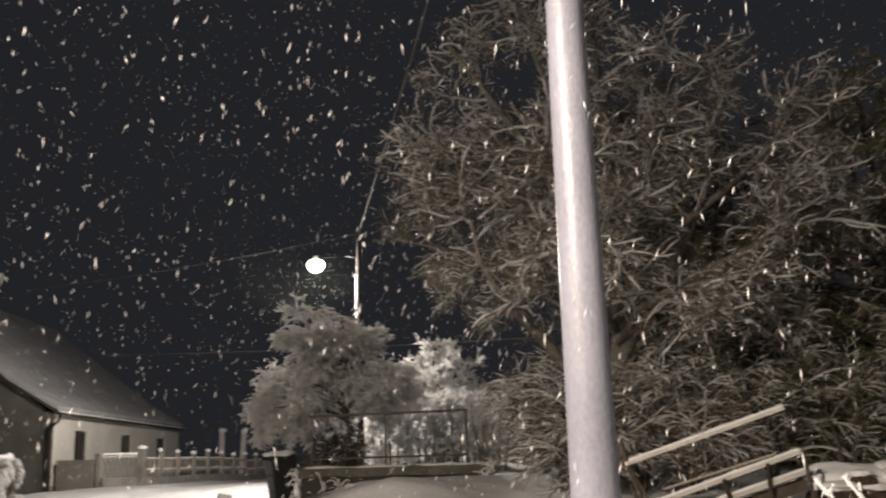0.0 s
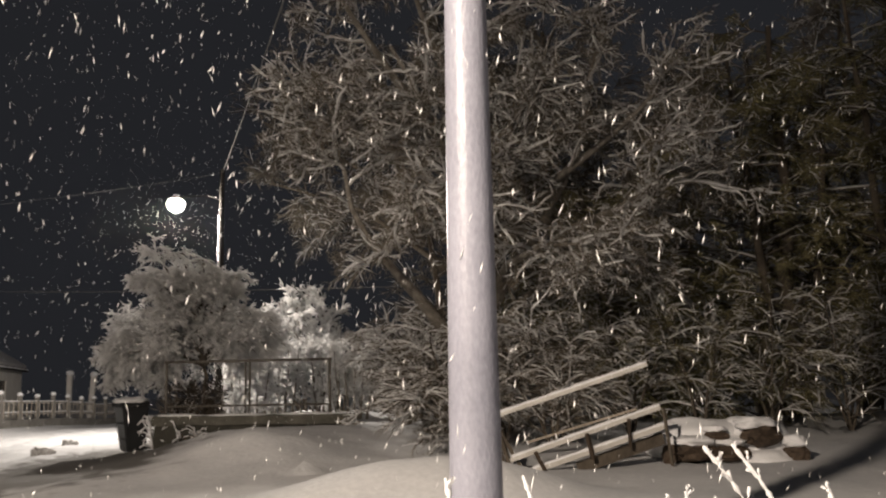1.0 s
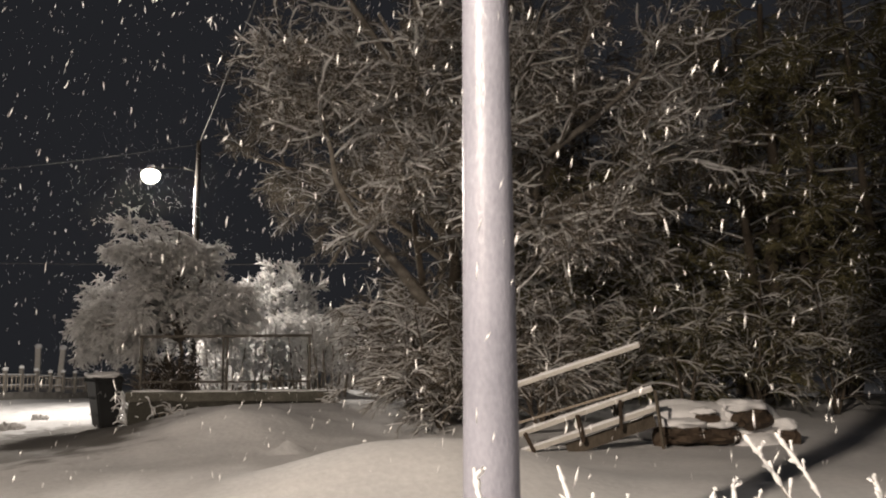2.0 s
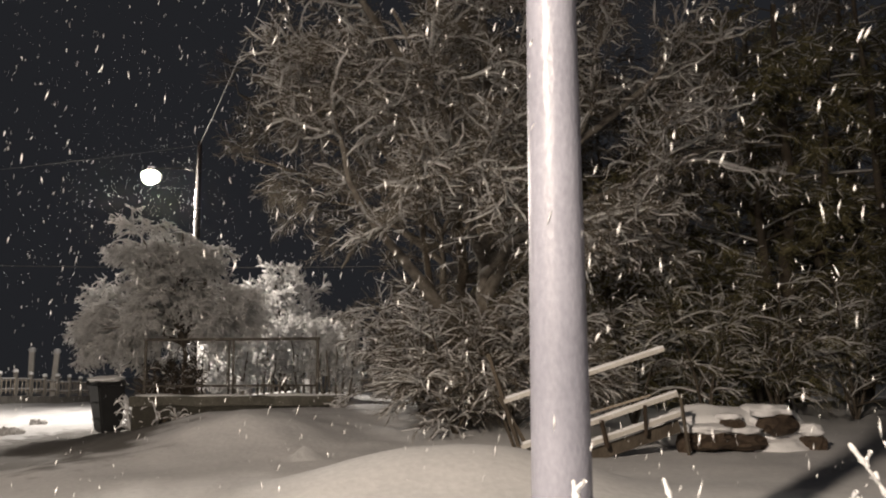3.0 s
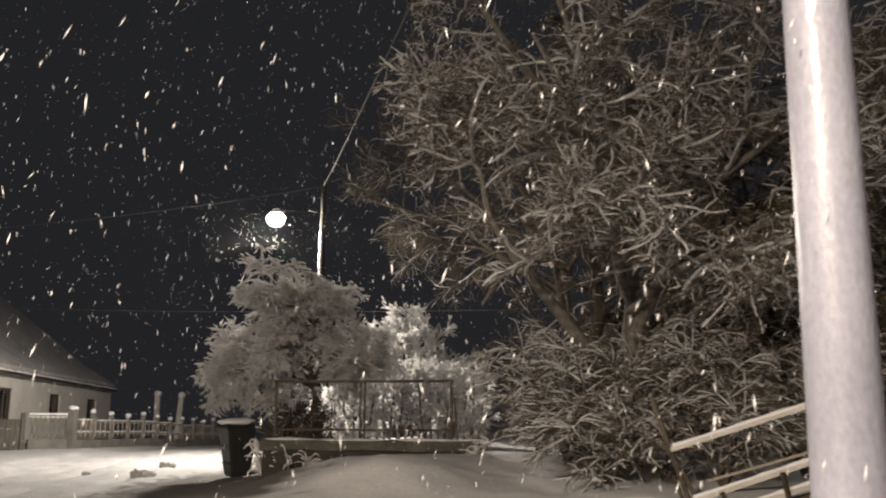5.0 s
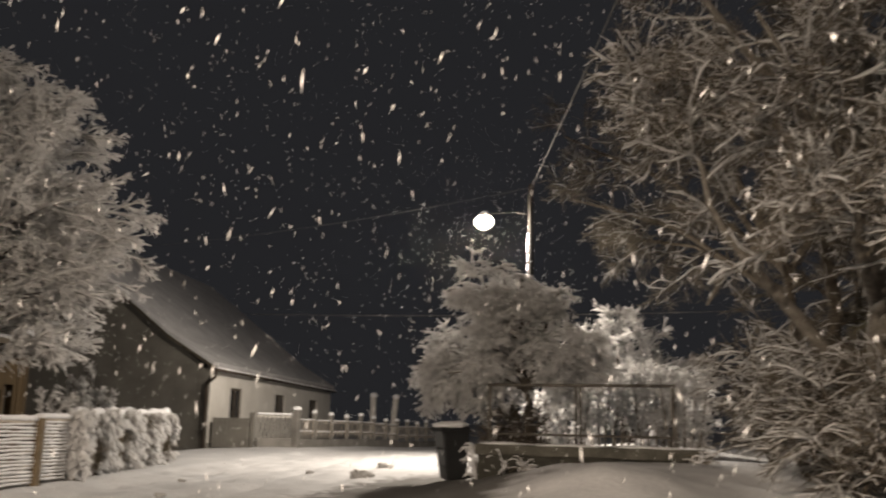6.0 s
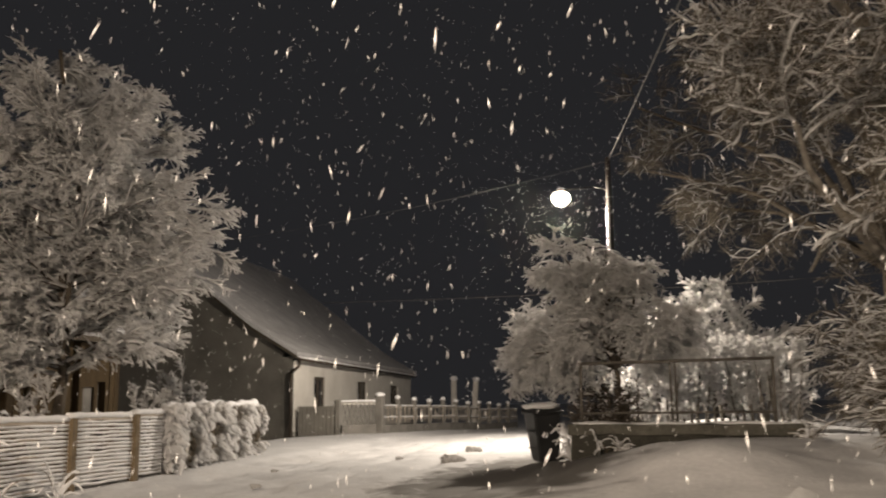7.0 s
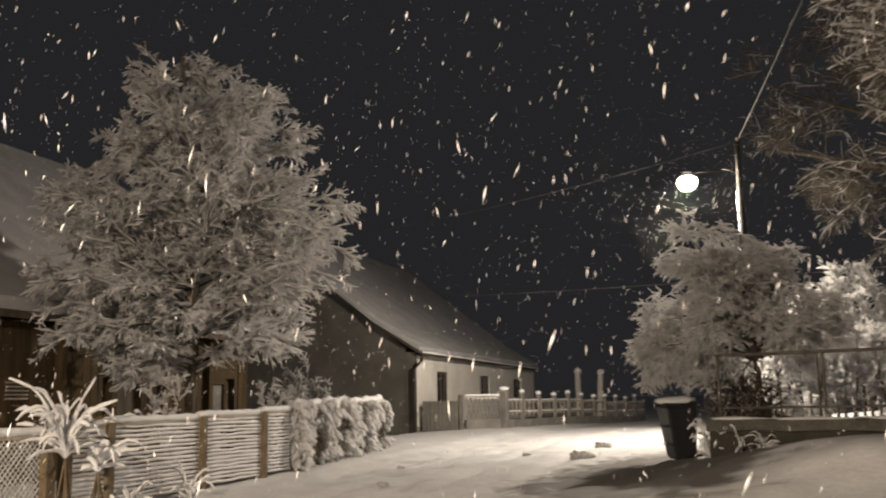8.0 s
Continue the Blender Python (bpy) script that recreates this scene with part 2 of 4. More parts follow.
def tree(name, at, label, category, levels, seed, trunk, env, snow=(0.03, 0.02), keep=(1, 1, 1), bark=None, twig=None, group=""):
    """Trunk lines first, then the levels of branches; snow on the levels from the limbs up.
    trunk: list of (points, radius). levels: dicts for grow()."""
    rng = np.random.default_rng(seed)
    root = thing(name, pose(*at), label, category, group)
    k = 7
    P, R = [], []
    for pts, r, *_ in trunk:
        pts = np.array(pts, float)
        t = np.linspace(0, len(pts) - 1, k)
        line = np.stack([np.interp(t, np.arange(len(pts)), pts[:, c]) for c in range(3)], 1)
        line[1:-1] += rng.normal(size=(k - 2, 3)) * r * 0.35
        P.append(line)
        R.append(np.linspace(r, r * 0.3, k))
    P, R = np.array(P), np.array(R)
    wood, fine, white = [tubes(P, R, 9)], [], []
    white.append(laid_snow(rng, P, R * 0.8, snow[0] * 0.7, 0.5, 5))
    bears = np.array([len(e) < 3 for e in trunk])
    P, R = P[bears], R[bears]
    for i, lv in enumerate(levels):
        lv = dict(lv)
        if lv.pop("shaped", False):
            lv["length"] = lambda start, s: env(start, s) * rng.uniform(0.7, 1.12, len(start))
        P, R = grow(rng, P, R, **lv)
        share_white = keep[min(i, len(keep) - 1)]
        if i >= 2 and i == len(levels) - 1:
            # the finest twigs are either bare or wrapped in snow
            on = rng.random(len(P)) < share_white
            fine.append(tubes(P[~on], R[~on], 3))
            white.append(laid_snow(rng, P[on], R[on], snow[1], 1.0, 3))
        else:
            (wood if i < 2 else fine).append(tubes(P, R, 5 if i < 1 else 4 if i < 2 else 3))
            white.append(laid_snow(rng, P, R, snow[0] if i < 2 else snow[1], share_white, 4 if i < 1 else 3))
    arrays("trunk", *joined(wood), bark or BARK, root)
    if fine:
        arrays("branchwork", *joined(fine), twig or TWIG, root)
    arrays("snow_load", *joined(white), TWIG_SNOW, root, "fresh snow lying along the branches")
    return root


# ---- ground ----
def smooth(a, b, x):
    t = np.clip((x - a) / (b - a), 0, 1)
    return t * t * (3 - 2 * t)


def bump_at(x, y, cx, cy, rx, ry, h, turn=0.0):
    c, s = math.cos(turn), math.sin(turn)
    u, v = (x - cx) * c + (y - cy) * s, -(x - cx) * s + (y - cy) * c
    return h * np.exp(-((u / rx) ** 2 + (v / ry) ** 2) ** 1.3)


def waves(x, y, seed, scale):
    r = np.random.default_rng(seed)
    z = 0
    for _ in range(9):
        a, f, p = r.uniform(0, 6.28), r.uniform(0.6, 1.6) / scale, r.uniform(0, 6.28)
        z = z + np.sin((x * math.cos(a) + y * math.sin(a)) * f * 6.28 + p)
    return z / 9


def level(x, y):
    """The height of the snow."""
    x, y = np.asarray(x, float), np.asarray(y, float)
    road = np.interp(y, [-50, 0, 8, 17, 25, 34, 52, 90, 400], [-0.3, 0.0, 0.15, 0.36, 0.52, 0.70, 0.62, 0.8, 3])
    bank = np.interp(y, [-50, 0, 5, 9, 12.5, 15, 17, 19, 26, 60, 400], [0, 0.1, 0.35, 0.62, 0.70, 0.92, 1.15, 1.15, 1.0, 1.0, 3])
    road = road + 0.028 * np.clip(x + 10.5, 0, 7.5) * smooth(4, 14, y) * smooth(45, 28, y)
    w = smooth(-4.6, -0.6, x - 0.06 * (y - 15) * (y > 15))
    w = np.where(y < 9, smooth(-2.5, 1.2, x), w * smooth(7, 11, y) + smooth(-2.5, 1.2, x) * (1 - smooth(7, 11, y)))
    z = road * (1 - w) + bank * w
    z = z + bump_at(x, y, -0.85, 14.7, 1.25, 1.4, 0.17) + bump_at(x, y, -0.75, 14.6, 0.8, 0.9, 0.16)
    z = z + bump_at(x, y, 1.10, 9.6, 1.45, 1.1, 0.42, -0.1) + bump_at(x, y, -1.6, 16.2, 1.2, 0.8, 0.10)
    z = z + bump_at(x, y, -3.9, 14.6, 1.4, 1.5, 0.07) + bump_at(x, y, -0.1, 12.6, 0.15, 0.13, 0.17)
    z = z + 0.07 * waves(x, y, 12, 1.0) * bump_at(x, y, -1.2, 14.9, 3.2, 2.4, 1.0)
    z = z + bump_at(x, y, 0.1, 26.2, 3.0, 1.7, 0.32) * (1 + 0.35 * waves(x, y, 14, 1.3))
    for cx in (-8.6, -7.2, -5.9):
        z = z - 0.035 * np.exp(-(((x - cx + 0.04 * (y - 20) + 0.15 * np.sin(y * 0.3)) / 0.17) ** 2)) * (y > 2) * (x < -4.4)
    z = z + 0.12 * smooth(-9.3, -10.6, x) * (x > -13.5)
    near = (np.abs(x) < 16) & (y < 60) & (y > -6)
    z = z + near * (0.030 * waves(x, y, 3, 2.2) + 0.014 * waves(x, y, 5, 0.7))
    return z


def axis(lo, hi, step, far):
    mid = np.arange(lo, hi, step)
    out = np.geomspace(0.4, far, 26)
    return np.concatenate([lo - out[::-1], mid, mid[-1] + out])


def ground():
    xs, ys = axis(-15, 13, 0.125, 1500), axis(1, 38, 0.15, 2500)
    X, Y = np.meshgrid(xs, ys, indexing="ij")
    Z = level(X, Y)
    r = np.random.default_rng(8)
    on = (X < -4.2) & (X > -10.3) & (Y > 8) & (Y < 34)
    Z = Z + np.where(on, r.normal(size=Z.shape) * 0.006, 0)
    for _ in range(800):
        cx, cy, s = r.uniform(-10.2, -4.6), r.uniform(9, 32), r.uniform(0.06, 0.17)
        i0, i1 = np.searchsorted(xs, (cx - 0.5, cx + 0.5))
        j0, j1 = np.searchsorted(ys, (cy - 0.5, cy + 0.5))
        Z[i0:i1, j0:j1] += r.choice((-1, -1, 0.6)) * r.uniform(0.03, 0.09) * np.exp(-((X[i0:i1, j0:j1] - cx) ** 2 + ((Y[i0:i1, j0:j1] - cy) * 0.6) ** 2) / s ** 2)
    a, b = X.shape
    i = np.arange(a * b).reshape(a, b)
    q = np.stack([i[:-1, :-1], i[1:, :-1], i[1:, 1:], i[:-1, 1:]], -1).reshape(-1, 4)
    ob = arrays("ground", np.stack([X, Y, Z], -1).reshape(-1, 3), q, GROUND_SNOW)
    return tagged(ob, "snow-covered ground with a trodden village road and ploughed heaps", "ground", kind="structure")


ground()


def g(x, y):
    return float(level(x, y))


# ---- near pole ----
def near_pole():
    root = thing("utility_pole", pose(0.817, 5.465, g(0.817, 5.465) - 0.1), "tall tapered grey utility pole, frosted with snow, beside the road", "pole")
    P = np.zeros((1, 60, 3))
    P[0, :, 2] = np.linspace(0, 9.6, 60)
    R = 0.1394 - 0.0079 * (P[..., 2] - 1.3)
    v, q = tubes(P, R, 40)
    arrays("shaft", v, q, STEEL, root)
    bm = bmesh.new()
    rod(bm, (0, 0, 4.05), (0, 0, 4.12), 0.121, 0.121, 32)
    part("clamp_band", bm, DARK_METAL, root, "dark metal clamp band", True)
    part("cap", rod(bmesh.new(), (0, 0, 9.58), (0, 0, 9.66), 0.085, 0.05, 20), DARK_METAL, root)


near_pole()


# ---- street lamps ----
def street_lamp(lamp, foot, label, top=8.3):
    """A dark pole with an arm and a bowl lamp that hangs at lamp."""
    base = Vector((foot[0], foot[1], g(*foot) - 0.05))
    root = thing("street_lamp", Matrix.Translation(base), label, "street lamp", "street lamps")
    P = np.zeros((1, 12, 3))
    P[0, :, 2] = np.linspace(0, top - base.z, 12)
    v, q = tubes(P, np.linspace(0.11, 0.065, 12)[None], 14)
    arrays("pole", v, q, POLE_WOOD, root)
    at = lamp - base
    side = Vector((at.x, at.y, 0)).normalized() * 0.07
    r = np.random.default_rng(3)
    # white streaks draw the lamplight that falls on the pole below the lamp
    for a, c in ((6.38, 6.92), (6.12, 6.32), (5.88, 6.05), (5.62, 5.80), (5.3, 5.5)):
        line = np.stack([np.full(6, side.x), np.full(6, side.y), np.linspace(a, c, 6) - base.z], 1)[None]
        arrays("lit_snow_streak", *tubes(line, r.uniform(0.018, 0.040, (1, 6)), 7), SNOW, root, "streak of wind-blown snow stuck to the pole")
    arm = [Vector((0, 0, at.z + 0.1)), Vector((at.x * 0.3, at.y * 0.3, at.z + 0.22)), Vector((at.x * 0.95, at.y * 0.95, at.z + 0.20))]
    bm = bmesh.new()
    rod(bm, arm[0], arm[1], 0.019)
    rod(bm, arm[1], arm[2], 0.019)
    part("arm", bm, BLACK_METAL, root, smooth=True)
    reflector = bmesh.new()
    rings = []
    for rx, z in ((0.245, 0.015), (0.235, 0.04), (0.15, 0.08), (0.04, 0.10), (0.0001, 0.10), (0.0001, 0.085), (0.14, 0.068), (0.222, 0.03), (0.235, 0.015)):
        rings.append([reflector.verts.new(at + Vector((rx * math.cos(k * 0.2618), rx * math.sin(k * 0.2618), z))) for k in range(24)])
    for i in range(len(rings)):
        lo, hi = rings[i], rings[(i + 1) % len(rings)]
        for k in range(24):
            reflector.faces.new((lo[k], lo[(k + 1) % 24], hi[(k + 1) % 24], hi[k]))
    # bowl shaped as a full globe to stand for the glare round the lamp
    bm = bmesh.new()
    made = bmesh.ops.create_uvsphere(bm, u_segments=24, v_segments=14, radius=1)
    for vv in made["verts"]:
        vv.co = Vector((vv.co.x * 0.26, vv.co.y * 0.26, vv.co.z * (0.25 if vv.co.z < 0 else 0.17))) + at
    bowl = part("bowl", bm, GLOW, root, "glowing warm white lamp bowl, rounded out to its glare", True)
    bowl.visible_shadow = False
    part("reflector", reflector, DARK_METAL, bowl, smooth=True)
    bm = rod(bmesh.new(), at + Vector((0, 0, 0.14)), at + Vector((0, 0, 0.23)), 0.12, 0.08, 20)
    part("cap", bm, DARK_METAL, root, "dark lamp cap with a little snow", True)
    bm = bmesh.new()
    blob(bm, at + Vector((0, 0, 0.235)), (0.10, 0.09, 0.03), 4)
    part("snow_cap", bm, SNOW, root, smooth=True)
    return root


street_lamp(LAMP_FAR, (-2.56, 27.62), "lit street lamp on a dark pole behind snowy trees")
street_lamp(LAMP_NEAR, (-6.2, -0.7), "lit street lamp on a dark pole at the road's edge")


def cable(name, a, b, sag, r, label, mat=None):
    t = np.linspace(0, 1, 40)
    P = (np.array(a)[None] * (1 - t[:, None]) + np.array(b)[None] * t[:, None])[None]
    P[0, :, 2] -= sag * 4 * t * (1 - t)
    rr = np.random.default_rng(2)
    ob = arrays(name, *tubes(P, r * rr.uniform(0.8, 1.25, (1, 40)), 6), mat or CABLE)
    tagged(ob, label, "cable", "overhead cables")


cable("overhead_cable", (-2.56, 27.62, 8.2), (0.817, 5.465, 7.3), 0.12, 0.012, "snow-coated overhead cable between two poles")
cable("overhead_cable", (-2.56, 27.62, 8.2), (-18.6, 34.5, 7.9), 0.25, 0.007, "thin overhead cable to a house roof", WIRE)
cable("overhead_cable", (-22.0, 52.0, 7.6), (14.0, 44.0, 7.2), 0.3, 0.016, "thin snow-coated overhead cable across the village", DULL_CONCRETE)


# ---- wheelie bin ----
def wheelie_bin(m):
    root = thing("wheelie_bin", m, "dark plastic wheelie bin with snow on its lid", "bin")
    bm = bmesh.new()
    box(bm, (-0.29, -0.33, 0.06), (0.29, 0.33, 0.97))
    for v in bm.verts:
        if v.co.z < 0.5:
            v.co.x *= 0.78
            v.co.y = v.co.y * 0.72 + 0.04
    bmesh.ops.bevel(bm, geom=bm.edges[:], offset=0.035, segments=3, affect="EDGES")
    part("body", bm, PLASTIC, root, smooth=False)
    bm = boxed((-0.32, -0.36, 0.93), (0.32, 0.36, 0.975), 0.012)
    part("rim", bm, PLASTIC, root)
    bm = bmesh.new()
    box(bm, (-0.325, -0.39, 0.98), (0.325, 0.36, 1.05))
    for v in bm.verts:
        if v.co.z > 1.0:
            v.co.x *= 0.86
            v.co.y *= 0.88
    bmesh.ops.bevel(bm, geom=bm.edges[:], offset=0.02, segments=2, affect="EDGES")
    lid = part("lid", bm, PLASTIC, root)
    bm = bmesh.new()
    blob(bm, (0, -0.02, 1.068), (0.35, 0.40, 0.065), 3, 0.22, 4, 2.5)
    part("snow_cap", bm, SNOW, lid, "thin crust of snow", True)
    for x in (-0.24, 0.24):
        w = part("wheel", rod(bmesh.new(), (x - 0.03, 0.28, 0.10), (x + 0.03, 0.28, 0.10), 0.10, sides=20), RUBBER, root, smooth=False)
        part("hub", rod(bmesh.new(), (x - 0.035, 0.28, 0.10), (x + 0.035, 0.28, 0.10), 0.04, sides=12), PLASTIC, w)
    bm = bmesh.new()
    rod(bm, (-0.24, 0.42, 0.95), (0.24, 0.42, 0.95), 0.016)
    rod(bm, (-0.22, 0.33, 0.95), (-0.22, 0.42, 0.95), 0.014)
    rod(bm, (0.22, 0.33, 0.95), (0.22, 0.42, 0.95), 0.014)
    part("handle", bm, PLASTIC, root)
    for z in (0.30, 0.62):
        part("rib", boxed((-0.20, -0.335 + 0.06 * (z < 0.5), z), (0.20, -0.30 + 0.06 * (z < 0.5), z + 0.02), 0.004), PLASTIC, root)
    for ob in root.children_recursive:
        ob.data.transform(Matrix.Diagonal((0.84, 0.84, 1, 1)))


wheelie_bin(pose(-3.58, 20.32, g(-3.6, 20.35) - 0.04, 3.0, 3.0, -57))


# ---- culvert parapet with railing ----
def parapet():
    along = Vector((0.33 + 2.78, 18.35 - 18.99, 0)).normalized()
    turn = math.degrees(math.atan2(along.y, along.x))
    root = thing("parapet_wall", pose(-2.92, 19.02, 0, 0, 0, turn), "low dark concrete culvert wall with snow on its ledge", "wall")
    bm = boxed((0, -0.12, 0.45), (3.75, 0.42, 1.21), 0.03)
    bmesh.ops.subdivide_edges(bm, edges=bm.edges[:], cuts=6, use_grid_fill=True)
    for v in bm.verts:
        v.co += 0.03 * noise.noise_vector(v.co * 3.0)
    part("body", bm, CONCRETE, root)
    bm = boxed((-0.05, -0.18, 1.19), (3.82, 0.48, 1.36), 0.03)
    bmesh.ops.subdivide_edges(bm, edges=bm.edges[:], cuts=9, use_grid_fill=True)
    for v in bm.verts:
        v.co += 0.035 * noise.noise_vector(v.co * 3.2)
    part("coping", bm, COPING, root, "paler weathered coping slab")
    xs = np.linspace(-0.02, 3.80, 50)
    P = np.stack([xs, 0.16 + 0.03 * np.sin(xs * 3.1), 1.362 + 0.010 * np.sin(xs * 5)], 1)[None]
    v, q = tubes(P, (0.8 + 0.2 * np.sin(xs * 4.3) * np.sin(xs * 1.7 + 1))[None], 12)
    c = v - np.repeat(P[0], 12, 0)
    v = np.repeat(P[0], 12, 0) + c * np.array([1, 0.24, 0.04])
    arrays("snow_ledge", v, q, SNOW, root, "snow lying along the ledge")
    rail = thing("railing", pose(-2.92, 19.02, 0, 0, 0, turn), "dark steel pipe railing on a low culvert wall", "railing")
    top = 2.39
    for i, x in enumerate((0.14, 1.68, 1.76, 3.30)):
        part("post", rod(bmesh.new(), (x, 0.12, 1.32), (x, 0.12, top), 0.028 if i in (0, 3) else 0.02), RAIL_METAL, rail, smooth=True)
    part("top_rail", rod(bmesh.new(), (0.10, 0.12, top), (3.34, 0.12, top), 0.027), RAIL_METAL, rail, smooth=True)
    part("bottom_rail", rod(bmesh.new(), (0.14, 0.12, 1.545), (3.30, 0.12, 1.545), 0.02), RAIL_METAL, rail, smooth=True)


parapet()


# ---- tilted fence section ----
def fence_section():
    root = thing("fence_section", Matrix.Identity(4), "tilted broken wooden fence section with snow on its rails", "fence")
    lines = (((2.27, 12.3, 1.37), (4.27, 12.1, 2.00), 0.05), ((2.45, 12.2, 0.83), (4.42, 12.1, 1.45), 0.055), ((2.72, 12.2, 0.68), (4.50, 12.2, 1.20), 0.06))
    for a, b, h in lines:
        r = part("rail", bar(bmesh.new(), a, b, 0.045, h), RAIL_WOOD, root)
        a2, b2 = Vector(a) + Vector((0, 0, h / 2 + 0.008)), Vector(b) + Vector((0, 0, h / 2 + 0.008))
        P = np.array([[a2.lerp(b2, t) for t in np.linspace(0.01, 0.995, 24)]])
        rr = np.random.default_rng(5).uniform(0.018, 0.028, (1, 24))
        arrays("snow_strip", *tubes(P, rr, 7), SNOW, r)
    part("lath", bar(bmesh.new(), (2.75, 12.5, 1.03), (4.22, 12.45, 1.43), 0.03, 0.03), GREY_WOOD, root)
    for t in (0.16, 0.50, 0.78):
        a = Vector(lines[1][0]).lerp(Vector(lines[1][1]), t)
        b = Vector(lines[2][0]).lerp(Vector(lines[2][1]), t - 0.06)
        part("baluster", bar(bmesh.new(), a + Vector((0, -0.035, 0.0)), b + Vector((0.02, -0.035, -0.10)), 0.045, 0.045), STONE, root)
    # dark plank added to draw the fence's shade below the lowest rail
    part("plank", bar(bmesh.new(), (3.35, 12.3, 0.70), (4.52, 12.3, 1.05), 0.03, 0.16), BARK, root, "dark plank standing in for the shade under the rails")
    part("post", bar(bmesh.new(), (2.12, 12.45, 1.95), (2.50, 12.2, 0.60), 0.05, 0.05), BARK, root, "dark leaning post")
    part("post", bar(bmesh.new(), (2.22, 12.35, 1.42), (2.68, 12.25, 0.60), 0.05, 0.05), BARK, root)
    part("post", bar(bmesh.new(), (2.30, 12.35, 1.10), (2.46, 12.25, 0.60), 0.035, 0.035), BARK, root)
    part("post", bar(bmesh.new(), (4.46, 12.1, 1.44), (4.60, 12.2, 0.62), 0.035, 0.035), BARK, root)


fence_section()


# ---- stones ----
def stone(at, size, seed, turn, cap=0.75):
    root = thing("stone", pose(*at, 0, 0, turn), "dark brown boulder with a thick cap of snow", "stone", "stones by the fence")
    bm = blob(bmesh.new(), (0, 0, 0), size, seed, 0.35, 3, 1.6)
    part("rock", bm, STONE, root, smooth=False)
    bm = blob(bmesh.new(), (0, 0.05, size[2] * cap), (size[0] * 0.98, size[1] * 1.05, size[2] * 0.55), seed + 1, 0.4, 3, 2.0)
    part("snow_cap", bm, SNOW, root, smooth=True)


for i, (x, y, z, sx, sy, sz, cap) in enumerate(((5.0, 12.52, 0.84, 0.33, 0.24, 0.13, 1.15), (5.5, 12.52, 0.83, 0.28, 0.24, 0.12, 1.15), (5.36, 12.55, 1.04, 0.17, 0.16, 0.085, 1.25),
                                               (5.98, 12.55, 1.04, 0.34, 0.24, 0.16, 1.0), (6.46, 12.5, 0.76, 0.12, 0.18, 0.17, 1.15), (4.70, 12.5, 0.83, 0.07, 0.12, 0.16, 1.1))):
    stone((x, y, z), (sx, sy, sz), i + 1, i * 11, cap)


def snow_mound(at, size, seed):
    ob = part("snow_mound", blob(bmesh.new(), (0, 0, 0), size, seed, 0.16, 4, 1.8), SNOW, smooth=True)
    ob.location = at
    tagged(ob, "soft mound of fresh snow lying over dark boulders", "snow mound", "snow mounds by the fence")


snow_mound((5.30, 13.0, 0.95), (0.78, 0.44, 0.34), 3)
snow_mound((6.05, 12.95, 0.92), (0.60, 0.42, 0.38), 5)
snow_mound((6.02, 12.62, 0.72), (0.42, 0.26, 0.15), 9)


def snow_clod(x, y, s, seed):
    bm = bmesh.new()
    for j in range(3):
        blob(bm, (0.7 * s * (j - 1), 0.2 * s * ((j * 7) % 3 - 1), s * 0.25), (s * 0.6, s * 0.5, s * (0.6 - 0.12 * j)), seed + j, 0.45, 3, 2.0)
    ob = part("snow_clod", bm, CLOD)
    ob.location = (x, y, g(x, y))
    tagged(ob, "dirty lump of frozen snow lying on the road", "snow clod", "snow clods on the road")


for i, (x, y, s) in enumerate(((-5.6, 21.6, 0.19), (-5.82, 24.8, 0.15), (-7.9, 17.2, 0.07), (-7.1, 22.9, 0.07), (-9.0, 20.5, 0.06))):
    snow_clod(x, y, s, i * 5 + 1)


# ---- house ----
def wall_with_openings(bm, length, z0, z1, thick, openings):
    """A wall along y from 0 to length, outer face at x = 0, with holes (y0, y1, z0, z1)."""
    ys = sorted({0, length, *[o[0] for o in openings], *[o[1] for o in openings]})
    zs = sorted({z0, z1, *[o[2] for o in openings], *[o[3] for o in openings]})
    for a, b in zip(ys, ys[1:]):
        for c, d in zip(zs, zs[1:]):
            if not any(o[0] <= (a + b) / 2 <= o[1] and o[2] <= (c + d) / 2 <= o[3] for o in openings):
                box(bm, (-thick, a, c), (0, b, d))
    bmesh.ops.remove_doubles(bm, verts=bm.verts[:], dist=1e-4)
    return bm


def prism(bm, profile, y0, y1):
    """A solid with the profile (x, z) from y0 to y1."""
    a = [bm.verts.new((x, y0, z)) for x, z in profile]
    b = [bm.verts.new((x, y1, z)) for x, z in profile]
    bm.faces.new(a)
    bm.faces.new(b[::-1])
    for i in range(len(a)):
        j = (i + 1) % len(a)
        bm.faces.new((a[j], a[i], b[i], b[j]))
    bmesh.ops.recalc_face_normals(bm, faces=bm.faces[:])
    return bm


